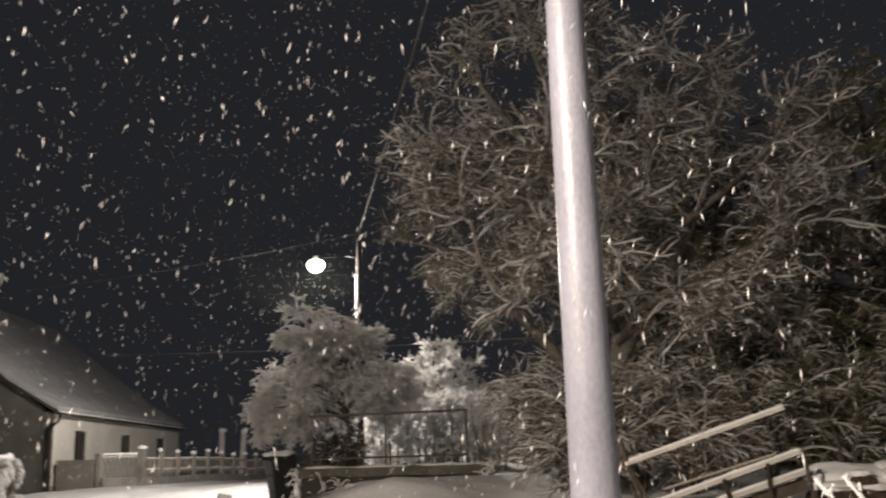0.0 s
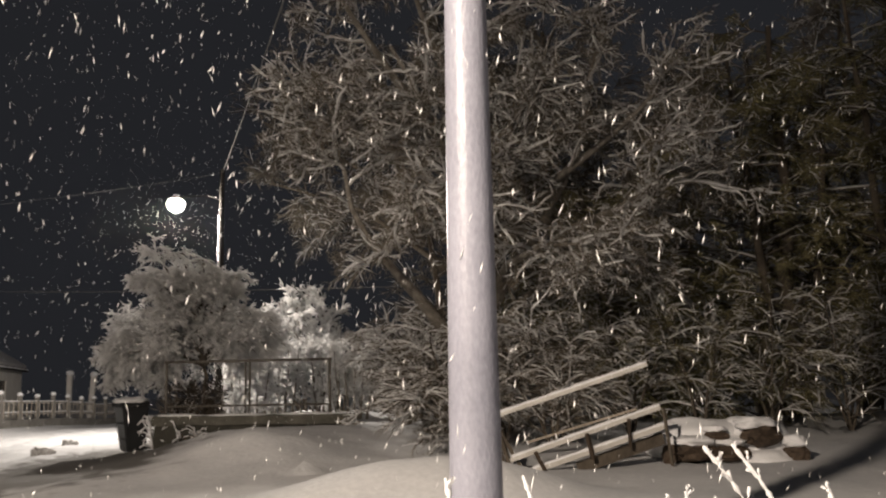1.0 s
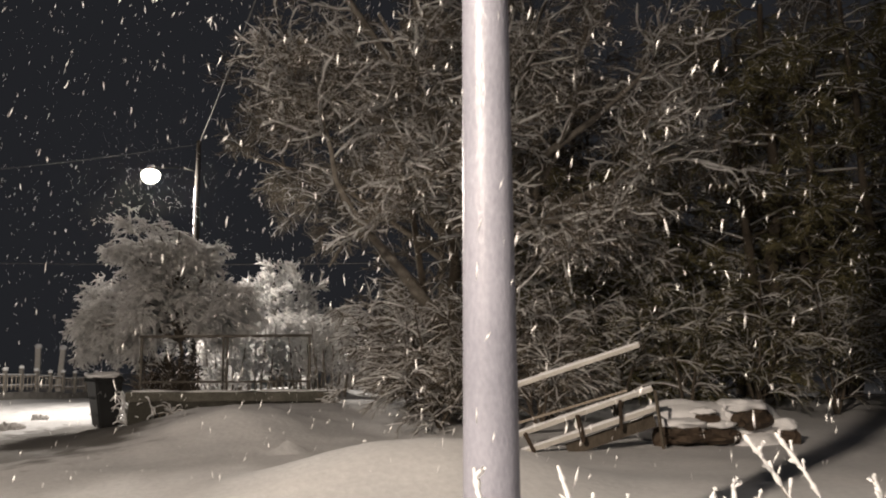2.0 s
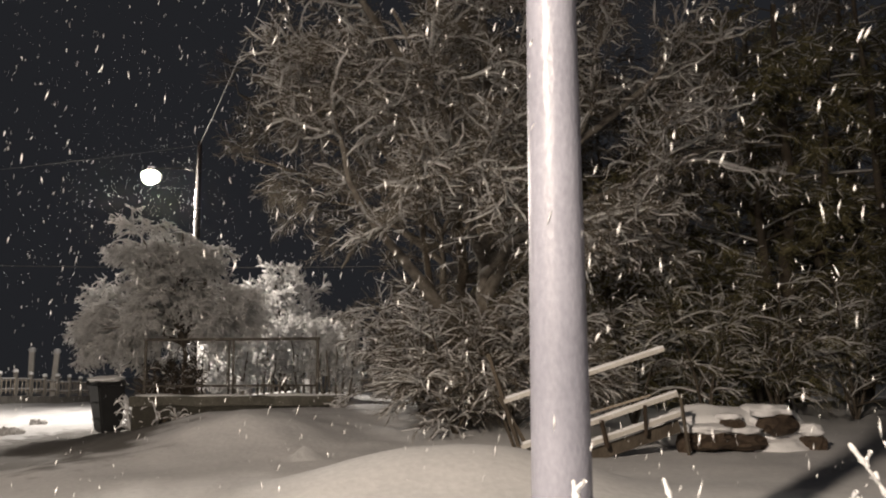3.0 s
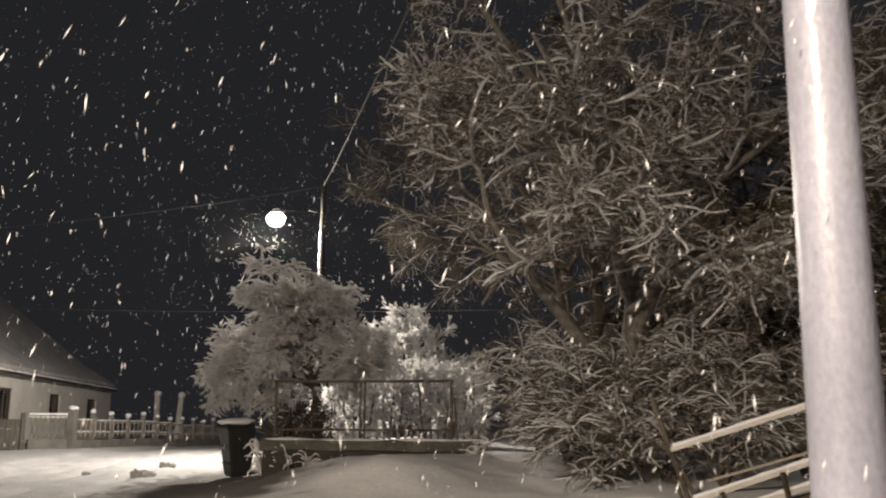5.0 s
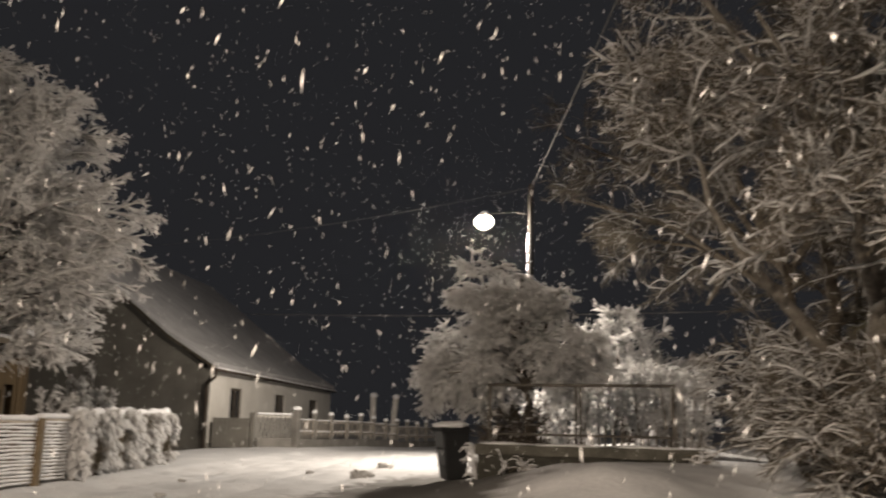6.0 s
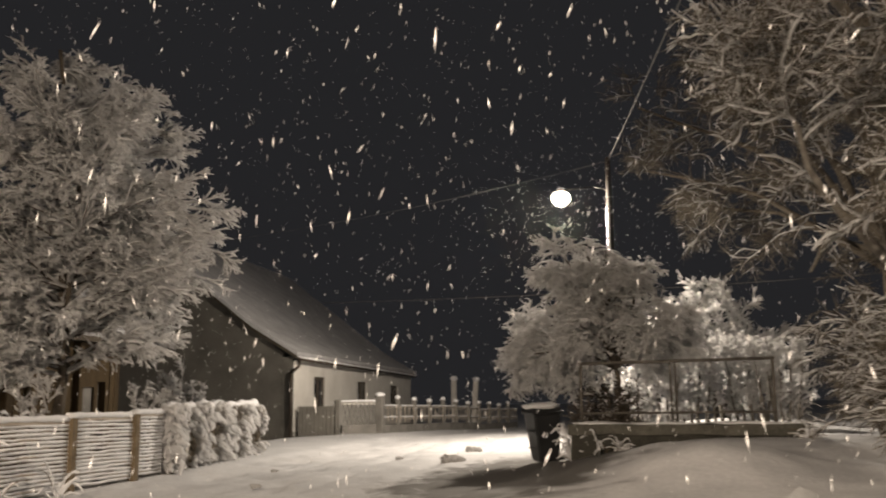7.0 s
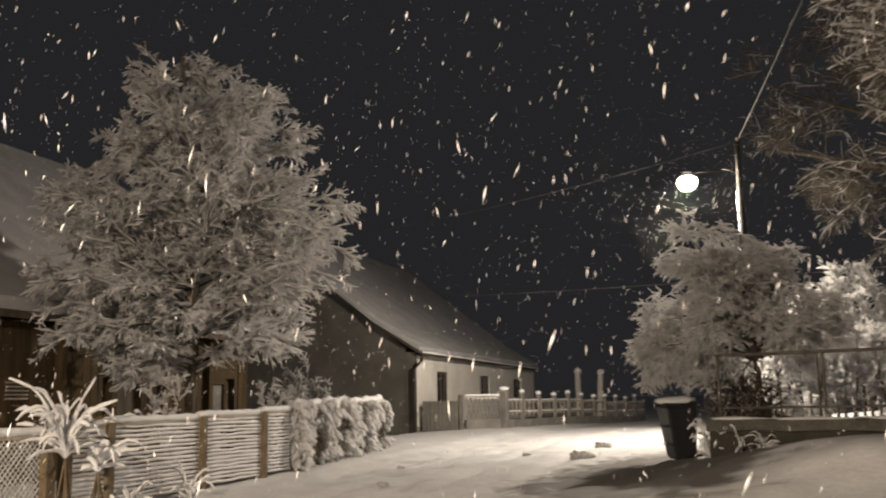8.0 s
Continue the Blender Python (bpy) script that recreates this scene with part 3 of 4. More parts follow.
def window(root, y0, y1, z0, z1, mat=None):
    w = part("window", boxed((-0.12, y0, z0), (-0.09, y1, z1)), GLASS, root, "dark unlit window pane")
    bm = bmesh.new()
    for lo, hi in (((y0, z0), (y0 + 0.07, z1)), ((y1 - 0.07, z0), (y1, z1)), ((y0 + 0.07, z1 - 0.07), (y1 - 0.07, z1)), ((y0 + 0.07, z0), (y1 - 0.07, z0 + 0.07)), (((y0 + y1) / 2 - 0.03, z0 + 0.07), ((y0 + y1) / 2 + 0.03, z1 - 0.07))):
        box(bm, (-0.14, lo[0], lo[1]), (-0.05, hi[0], hi[1]))
    part("frame", bm, mat or BARK, w)
    part("sill", boxed((-0.05, y0 - 0.05, z0 - 0.07), (0.06, y1 + 0.05, z0 - 0.005), 0.01), PALE_CONCRETE, w)
    part("snow_sill", boxed((-0.04, y0 - 0.03, z0 - 0.004), (0.05, y1 + 0.03, z0 + 0.03), 0.012), SNOW, w)


STREET = 2.66


def house():
    root = thing("house", pose(-13.425, 32.25, 0, 0, 0, STREET), "single-storey white plastered house with a steep snowy roof", "house")
    L, W, E = 18.0, 13.6, 3.32
    wins = [((2.15, 3.45), 1.66, 2.83), ((7.85, 9.25), 1.80, 2.80), ((13.6, 15.1), 1.85, 2.76)]
    wins = [(*a, c, d) for a, c, d in wins]
    part("wall", wall_with_openings(bmesh.new(), L, 0.3, E, 0.4, wins), PLASTER, root, "pale plastered street wall")
    for w in wins:
        window(root, *w)
    part("plinth", boxed((0.0, 0, 0.3), (0.04, L, 0.95), 0.01), DULL_CONCRETE, root)
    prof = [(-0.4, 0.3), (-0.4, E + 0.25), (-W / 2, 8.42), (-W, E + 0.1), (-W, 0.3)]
    part("gable", prism(bmesh.new(), prof, 0.0, 0.4), GABLE, root, "dark gable wall")
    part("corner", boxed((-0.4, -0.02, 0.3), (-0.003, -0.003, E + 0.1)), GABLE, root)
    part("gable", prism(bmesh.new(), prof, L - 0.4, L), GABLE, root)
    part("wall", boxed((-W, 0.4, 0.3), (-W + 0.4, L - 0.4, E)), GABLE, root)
    o = 0.12
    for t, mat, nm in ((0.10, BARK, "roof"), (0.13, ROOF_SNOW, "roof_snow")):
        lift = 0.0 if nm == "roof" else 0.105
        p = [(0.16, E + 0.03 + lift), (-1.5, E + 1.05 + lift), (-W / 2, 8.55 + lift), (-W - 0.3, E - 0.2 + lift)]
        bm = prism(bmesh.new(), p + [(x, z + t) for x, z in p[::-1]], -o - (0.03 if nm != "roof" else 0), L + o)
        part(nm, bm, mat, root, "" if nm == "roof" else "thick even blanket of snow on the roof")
    P = np.stack([np.full(60, 0.22), np.linspace(-o, L + o, 60), np.linspace(E + 0.075, E + 0.035, 60)], 1)[None]
    arrays("snow_strip", *tubes(P, np.random.default_rng(6).uniform(0.035, 0.06, (1, 60)), 7), SNOW, root, "snow lying in the gutter")
    part("gutter", rod(bmesh.new(), (0.22, -o, E + 0.02), (0.22, L + o, E - 0.02), 0.055), DARK_METAL, root, smooth=True)
    bm = bmesh.new()
    rod(bm, (0.22, -0.05, E), (0.22, -0.12, E - 0.22), 0.05)
    rod(bm, (0.22, -0.12, E - 0.22), (-0.06, -0.10, E - 0.45), 0.05)
    rod(bm, (-0.06, -0.10, E - 0.40), (-0.06, -0.10, 0.6), 0.045)
    part("downpipe", bm, DARK_METAL, root, smooth=True)
    ch = part("chimney", boxed((-W / 2 - 0.4, 3.2, 8.2), (-W / 2 + 0.3, 3.9, 9.25), 0.02), GABLE, root)
    part("snow_cap", blob(bmesh.new(), (-W / 2 - 0.05, 3.55, 9.28), (0.42, 0.42, 0.12), 2), SNOW, ch, smooth=True)


house()


def barn():
    root = thing("barn", pose(-14.75, 5.0, 0, 0, 0, STREET), "long brown wooden barn with a snowy roof behind a tree", "barn")
    L, W, E = 20.5, 12.0, 3.42
    holes = [(14.85, 15.75, 0.2, 2.45), (18.75, 19.32, 0.2, 2.30), (19.45, 19.85, 0.2, 2.45)]
    part("wall", wall_with_openings(bmesh.new(), L, 0.2, E, 0.25, holes), BOARDS, root, "brown boarded street wall")
    for i in range(82):
        y = i * 0.25
        if not any(h[0] - 0.24 < y < h[1] for h in holes):
            part("board", boxed((0.003, y + 0.01, 0.35), (0.025, y + 0.235, E - 0.05)), BOARDS, root)
    part("door", boxed((-0.20, 14.85, 0.2), (-0.15, 15.75, 2.45), 0.01), BARK, root, "dark plank door")
    part("door", boxed((-0.12, 18.75, 0.2), (-0.07, 19.32, 2.30), 0.01), DULL_CONCRETE, root, "pale painted door")
    part("door", boxed((-0.22, 19.45, 0.2), (-0.18, 19.85, 2.45), 0.01), BARK, root)
    for y in (8.6, 10.6, 12.9, 14.5, 16.4, 18.3):
        part("post", boxed((0.03, y, 0.2), (0.20, y + 0.18, E - 0.02), 0.015), BOARDS, root)
    v = part("vent", boxed((0.026, 11.6, 1.9), (0.04, 12.2, 2.3)), BARK, root)
    for i in range(5):
        part("slat", boxed((0.03, 11.62, 1.93 + i * 0.075), (0.075, 12.18, 1.955 + i * 0.075)), GREY_WOOD, v)
    for y in (0.0, L - 0.3):
        part("gable", prism(bmesh.new(), [(-0.25, 0.2), (-0.25, E + 0.2), (-W / 2, 8.45), (-W, E), (-W, 0.2)], y, y + 0.3), GABLE, root)
    part("wall", boxed((-W, 0.3, 0.2), (-W + 0.25, L - 0.3, E)), BOARDS, root)
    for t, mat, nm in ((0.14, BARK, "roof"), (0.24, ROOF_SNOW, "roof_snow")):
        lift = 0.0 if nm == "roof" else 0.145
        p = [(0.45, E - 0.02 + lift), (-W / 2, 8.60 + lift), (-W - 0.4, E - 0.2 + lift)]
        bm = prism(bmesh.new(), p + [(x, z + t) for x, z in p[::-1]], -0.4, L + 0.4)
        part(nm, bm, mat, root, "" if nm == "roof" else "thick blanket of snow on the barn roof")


barn()


# ---- near roadside fence ----
def fence_post(parent, x, y, z, h, s=0.09):
    p = part("post", boxed((x - s / 2, y - s / 2, z - 0.2), (x + s / 2, y + s / 2, z + h), 0.008), STALK, parent)
    part("snow_cap", blob(bmesh.new(), (x, y, z + h + 0.01), (s * 0.8, s * 0.8, 0.05), y, 0.2, 2), SNOW, p, smooth=True)
    return p


def slat_mesh(length, seed):
    """A thin rough pole and its strip of snow, as two meshes along y."""
    r = np.random.default_rng(seed)
    ys = np.linspace(0, length, 9)
    P = np.stack([0.008 * r.normal(size=9), ys, 0.0045 * r.normal(size=9)], 1)[None]
    v, q = tubes(P, r.uniform(0.013, 0.019, (1, 9)), 5)
    return v, q, P


def slatted_panel(a, b, z, height, label, seed, count=17):
    a, b = Vector((*a, z)), Vector((*b, z))
    d = b - a
    turn = math.degrees(math.atan2(-d.x, d.y))
    root = thing("slatted_fence", pose(a.x, a.y, z, 0, 0, turn), label, "fence panel", "fence panels along the road")
    wood, white = [], []
    for i in range(4):
        v, q, P = slat_mesh(d.length - 0.1, seed * 7 + i)
        me = arrays("slat", v, q, GREY_WOOD)
        s = P.copy()
        s[..., 2] += 0.014
        s[..., 0] += 0.010
        r = np.random.default_rng(seed * 11 + i)
        sv, sq = tubes(s, r.uniform(0.016, 0.027, (1, 9)), 6)
        sn = arrays("snow_strip", sv, sq, SNOW)
        wood.append(me.data)
        white.append(sn.data)
        bpy.data.objects.remove(me)
        bpy.data.objects.remove(sn)
    for i in range(count):
        zz = 0.10 + i * (height - 0.16) / (count - 1)
        s = share("slat", wood[i % 4], root, pose(0, 0.05, zz))
        share("snow_strip", white[(i * 3) % 4], s, Matrix.Identity(4))
    fence_post(root, 0.035, 0, 0, height + 0.04, 0.13 if count == 17 else 0.10)
    bm = bmesh.new()
    bar(bm, (0, 0.03, height), (0, d.length - 0.03, height), 0.05, 0.05)
    t = part("top_rail", bm, GREY_WOOD, root)
    P = np.stack([np.zeros(20), np.linspace(0.02, d.length - 0.02, 20), np.full(20, height + 0.055)], 1)[None]
    arrays("snow_strip", *tubes(P, np.random.default_rng(seed).uniform(0.04, 0.062, (1, 20)), 8), SNOW, t)
    return root


LINE = [(-10.28, 12.70), (-10.33, 13.55), (-10.45, 15.85), (-10.47, 17.7), (-10.50, 18.75)]
for i, (a, b) in enumerate(zip(LINE, LINE[1:])):
    slatted_panel(a, b, g(*a) - 0.02, 1.14, "weathered slatted fence panel with snow on every slat", i + 1)


GROWN = [(-10.53, 19.0), (-10.80, 20.7), (-11.08, 22.5), (-11.42, 24.7)]
for i, (a, b) in enumerate(zip(GROWN, GROWN[1:])):
    slatted_panel(a, b, g(*a) - 0.02, 1.10, "weathered slatted fence panel overgrown by a snowy climber", i + 7, 16)


def mesh_panel(a, b, z, h):
    a, b = Vector((*a, z)), Vector((*b, z))
    d = b - a
    L = d.length
    root = thing("mesh_fence", pose(a.x, a.y, z, 0, 0, math.degrees(math.atan2(-d.x, d.y))), "snow-clogged wire mesh fence panel", "fence panel", "fence panels along the road")
    P = []
    n = int((L + h) / 0.085)
    for s in (1, -1):
        for i in range(n):
            y = i * 0.085 - (h if s == 1 else 0)
            p0, p1 = (y, 0.0), (y + h, h)
            if s == -1:
                p0, p1 = (y, h), (y + h, 0.0)
            t0, t1 = max(0, (0 - p0[0]) / h), min(1, (L - p0[0]) / h)
            if t1 - t0 < 0.05:
                continue
            q0 = [0.004 * s, p0[0] + (p1[0] - p0[0]) * t0, p0[1] + (p1[1] - p0[1]) * t0]
            q1 = [0.004 * s, p0[0] + (p1[0] - p0[0]) * t1, p0[1] + (p1[1] - p0[1]) * t1]
            P.append(np.linspace(q0, q1, 5))
    P = np.array(P)
    rng = np.random.default_rng(4)
    arrays("wire_mesh", *tubes(P, np.full(P.shape[:2], 0.003), 4), DARK_METAL, root)
    arrays("snow_mesh", *laid_snow(rng, P, np.full(P.shape[:2], 0.004), 0.017), TWIG_SNOW, root)
    for y in (0.0, L):
        fence_post(root, 0.03, y, 0, h + 0.02, 0.17)
    t = part("top_rail", bar(bmesh.new(), (0, 0.06, h), (0, L - 0.06, h), 0.05, 0.06), GREY_WOOD, root)
    Q = np.stack([np.zeros(20), np.linspace(0.02, L - 0.02, 20), np.full(20, h + 0.06)], 1)[None]
    arrays("snow_strip", *tubes(Q, rng.uniform(0.045, 0.065, (1, 20)), 8), SNOW, t)


mesh_panel((-10.1, 9.6), (-10.26, 12.36), g(-10.1, 11) - 0.02, 1.12)


# ---- plants ----
def hedge():
    """A fence end overgrown with climbers, plastered with snow."""
    rng = np.random.default_rng(21)
    a, b = np.array([-10.52, 18.85]), np.array([-11.45, 24.9])
    root = thing("hedge", pose(0, 0, 0), "clipped climber hedge plastered with fresh snow", "hedge")
    n = 4600
    t, hh = rng.random(n), rng.random(n) ** 0.8
    gap = 0.5 + 0.42 * np.sin(t * 25.0 + 1.0) + 0.3 * np.sin(hh * 7 + t * 41)
    base = a[None] + (b - a)[None] * t[:, None]
    z0 = level(base[:, 0], base[:, 1])
    S = np.stack([base[:, 0] + 0.08 + rng.normal(size=n) * 0.10, base[:, 1] + rng.normal(size=n) * 0.05, z0 + 0.05 + hh * (1.12 + 0.05 * np.sin(t * 30))], 1)
    d = unit(rng.normal(size=(n, 3)) * np.array([1, 0.8, 0.5]) + np.array([0.5, -0.2, -0.1]))
    L = rng.uniform(0.06, 0.22, n)[:, None, None]
    s = np.linspace(0, 1, 4)[None, :, None]
    P = S[:, None] + d[:, None] * L * s + np.array([0, 0, -0.09]) * s ** 2
    R = np.full((n, 4), 0.006) * np.linspace(1, 0.5, 4)
    arrays("branchwork", *tubes(P, R, 3), TWIG, root)
    k = gap > 0.55
    arrays("snow_load", *laid_snow(rng, P[k], R[k], 0.074, 1, 4), TWIG_SNOW, root, "snow plastered on the climbers")
    m = 6
    tt = np.linspace(0.02, 0.98, m)
    for u in tt:
        p = a + (b - a) * u
        fence_post(root, p[0] + 0.1, p[1], g(*p), 1.05, 0.09)
    tt = np.linspace(0, 1, 60)
    Q = np.stack([a[0] + (b[0] - a[0]) * tt, a[1] + (b[1] - a[1]) * tt, level(a[0] + (b[0] - a[0]) * tt, a[1] + (b[1] - a[1]) * tt) + 1.20 + 0.02 * np.sin(tt * 40)], 1)[None]
    arrays("snow_top", *tubes(Q, rng.uniform(0.05, 0.13, (1, 60)), 8), SNOW, root)


hedge()


def envelope(z_low, z_wide, z_top, r_low, r_wide, r_top):
    def env(start, s):
        return np.interp(start[:, 2], [z_low, z_wide, z_top], [r_low, r_wide, r_top])
    return env


# the snowy tree behind the fence
z0 = g(-12.3, 18.0)
tree("snowy_tree", (-12.2, 18.0, z0 - 0.1), "broad tree with dense branches thickly loaded with snow", "tree", [
    dict(per=42, length=None, shaped=True, u=(0.29, 0.99), angle=(62, 92), droop=0.045, lift=0.14, k=8, ratio=0.40, wiggle=0.06),
    dict(per=12, length=0.95, u=(0.15, 1.0), angle=(25, 50), droop=0.05, lift=0.06, flat=0.75, k=5, ratio=0.5, wiggle=0.10, rmin=0.008),
    dict(per=8, length=0.40, u=(0.15, 1.0), angle=(25, 50), droop=0.07, flat=0.8, k=4, ratio=0.5, wiggle=0.14, rmin=0.0045),
    dict(per=2, length=0.22, u=(0.2, 0.9), angle=(25, 55), droop=0.08, k=3, ratio=0.6, wiggle=0.16, rmin=0.004),
], 35, [([(0, 0, 0), (0.03, 0, 2.2), (-0.1, 0.1, 5), (-0.4, 0, 8.3)], 0.12), ([(0, 0, 0), (0.05, 0, 2.0), (0.3, -0.2, 4.2), (0.5, -0.3, 6.3)], 0.09), ([(0, 0, 0), (-0.02, 0, 2.0), (-0.3, 0.2, 4.2), (-0.7, 0.2, 6.7)], 0.09)],
    lambda start, s: np.interp(start[:, 2], [1.9, 2.6, 4.2, 6.0, 8.6], [2.1, 2.5, 2.75, 2.1, 0.4]), snow=(0.038, 0.021), keep=(1, 1, 0.97, 0.85))

# the small trees behind the railing
FORK = (-0.05, 0, 1.6)
tree("weeping_tree", (-2.2, 20.8, g(-2.2, 20.8) - 0.1), "small weeping tree bowed under thick snow", "tree", [
    dict(per=11, length=1.15, u=(0.15, 1.0), angle=(40, 80), droop=0.16, lift=0.14, flat=0.8, k=7, ratio=0.5, wiggle=0.08),
    dict(per=9, length=0.62, u=(0.2, 1.0), angle=(22, 50), droop=0.17, flat=0.6, k=5, ratio=0.5, wiggle=0.10, rmin=0.006),
    dict(per=6, length=0.32, u=(0.15, 1.0), angle=(22, 55), droop=0.18, flat=0.7, k=4, ratio=0.5, wiggle=0.14, rmin=0.004),
    dict(per=3, length=0.17, u=(0.2, 1.0), angle=(25, 60), droop=0.18, k=3, ratio=0.6, wiggle=0.2, rmin=0.003),
], 41, [([(0.03, 0, 0), (0.06, 0, 0.9), FORK], 0.10, 0)] + [([FORK, mid, end], r) for mid, end, r in (
    ((-0.2, 0.0, 2.8), (-0.55, 0.1, 4.0), 0.075), ((-0.1, 0.2, 2.8), (-0.15, 0.3, 3.9), 0.06), ((-0.4, 0.0, 2.7), (-0.95, 0.0, 3.8), 0.06), ((-0.5, 0.2, 2.7), (-1.25, 0.2, 3.5), 0.06), ((-0.2, -0.4, 2.6), (-0.9, -0.7, 3.3), 0.055), ((0.25, 0.1, 2.5), (0.6, 0.1, 3.5), 0.06), ((0.1, 0.5, 2.5), (-0.1, 0.9, 3.4), 0.055),
    ((-0.9, 0.0, 2.0), (-1.85, 0.0, 2.15), 0.055), ((-0.8, -0.4, 1.95), (-1.6, -0.6, 1.85), 0.05), ((-0.9, 0.4, 2.1), (-1.7, 0.6, 2.3), 0.05), ((0.6, 0.2, 2.2), (1.4, 0.3, 2.6), 0.055), ((0.5, -0.4, 2.0), (0.95, -0.7, 2.2), 0.05), ((-0.2, -0.7, 2.1), (-0.6, -1.2, 2.3), 0.05), ((0.1, 0.8, 2.1), (0.2, 1.3, 2.4), 0.05))],
    None, snow=(0.022, 0.0120), keep=(1, 1, 0.95, 0.85), group="small trees behind the railing")
tree("small_tree", (-0.15, 27.3, g(-0.15, 27.3) - 0.1), "small bushy tree white with snow beside a lamp", "tree", [
    dict(per=15, length=None, shaped=True, u=(0.3, 0.99), angle=(30, 70), droop=0.04, lift=0.45, k=6, ratio=0.5, wiggle=0.10),
    dict(per=8, length=0.62, u=(0.2, 1.0), angle=(20, 50), droop=0.05, lift=0.2, k=5, ratio=0.5, wiggle=0.12, rmin=0.007),
    dict(per=6, length=0.34, u=(0.15, 1.0), angle=(20, 55), droop=0.08, lift=0.1, k=4, ratio=0.5, wiggle=0.14, rmin=0.005),
], 43, [([(0, 0, 0), (0.0, 0, 1.4), (-0.25, 0, 3.2)], 0.08), ([(0.1, 0, 0), (0.5, 0.1, 1.5), (0.45, 0.1, 3.0)], 0.06), ([(-0.1, 0, 0), (-0.6, 0, 1.4), (-0.85, 0, 2.7)], 0.05), ([(0.1, 0, 0), (0.8, 0, 1.1), (1.1, 0.1, 1.9)], 0.05)],
    envelope(0.8, 1.8, 3.2, 1.0, 1.15, 0.6), snow=(0.034, 0.022), keep=(1, 0.95, 0.85), group="small trees behind the railing")
for i, (x, y, h) in enumerate(((-1.5, 24.3, 1.7), (-0.8, 24.9, 1.8), (-0.1, 25.3, 1.8), (0.5, 24.7, 1.7), (1.1, 24.4, 1.8), (-2.2, 30.2, 1.7), (-0.9, 30.6, 1.9), (0.5, 30.2, 1.8), (1.9, 30.4, 1.9))):
    tree("shrub", (x, y, g(x, y) - 0.05), "bare upright shrub with snow on its stems", "shrub", [
        dict(per=9, length=0.6, u=(0.03, 1.0), angle=(15, 50), droop=0.05, lift=0.2, k=4, ratio=0.6, wiggle=0.12, rmin=0.006),
        dict(per=7, length=0.34, u=(0.2, 1.0), angle=(20, 60), droop=0.1, k=4, ratio=0.6, wiggle=0.12, rmin=0.005),
        dict(per=2, length=0.20, u=(0.2, 1.0), angle=(25, 60), droop=0.1, k=3, ratio=0.6, wiggle=0.15, rmin=0.004),
    ], 60 + i, [([(0.15 * j - 0.3, 0.05 * (j % 2), 0), (0.22 * j - 0.45, 0, h * 0.6), (0.25 * j - 0.5, 0.1, h)], 0.036) for j in range(5)], None, snow=(0.028, 0.022) if y < 29 else (0.05, 0.04), bark=FROST_BARK, group="shrubs behind the railing")
for i, (x, y) in enumerate(((-2.55, 20.4), (-2.2, 20.7))):
    tree("dark_shrub", (x, y, g(x, y) - 0.05), "dark dense evergreen shrub sheltered from the snow", "shrub", [
        dict(per=12, length=0.5, u=(0.05, 1.0), angle=(30, 75), droop=0.05, lift=0.2, k=4, ratio=0.6, wiggle=0.12, rmin=0.008),
        dict(per=10, length=0.3, u=(0.1, 1.0), angle=(20, 60), droop=0.1, k=3, ratio=0.6, wiggle=0.12, rmin=0.010),
    ], 68 + i, [([(0, 0, 0), (0.16 * j - 0.3, 0.1 * (j % 2), 0.6), (0.18 * j - 0.36, 0.1, 1.15)], 0.025) for j in range(5)], None, snow=(0.010, 0.008), keep=(0.3, 0.12), bark=BARK, group="shrubs behind the railing")

# the big bare tree beside the road
bx, by = 2.9, 16.4
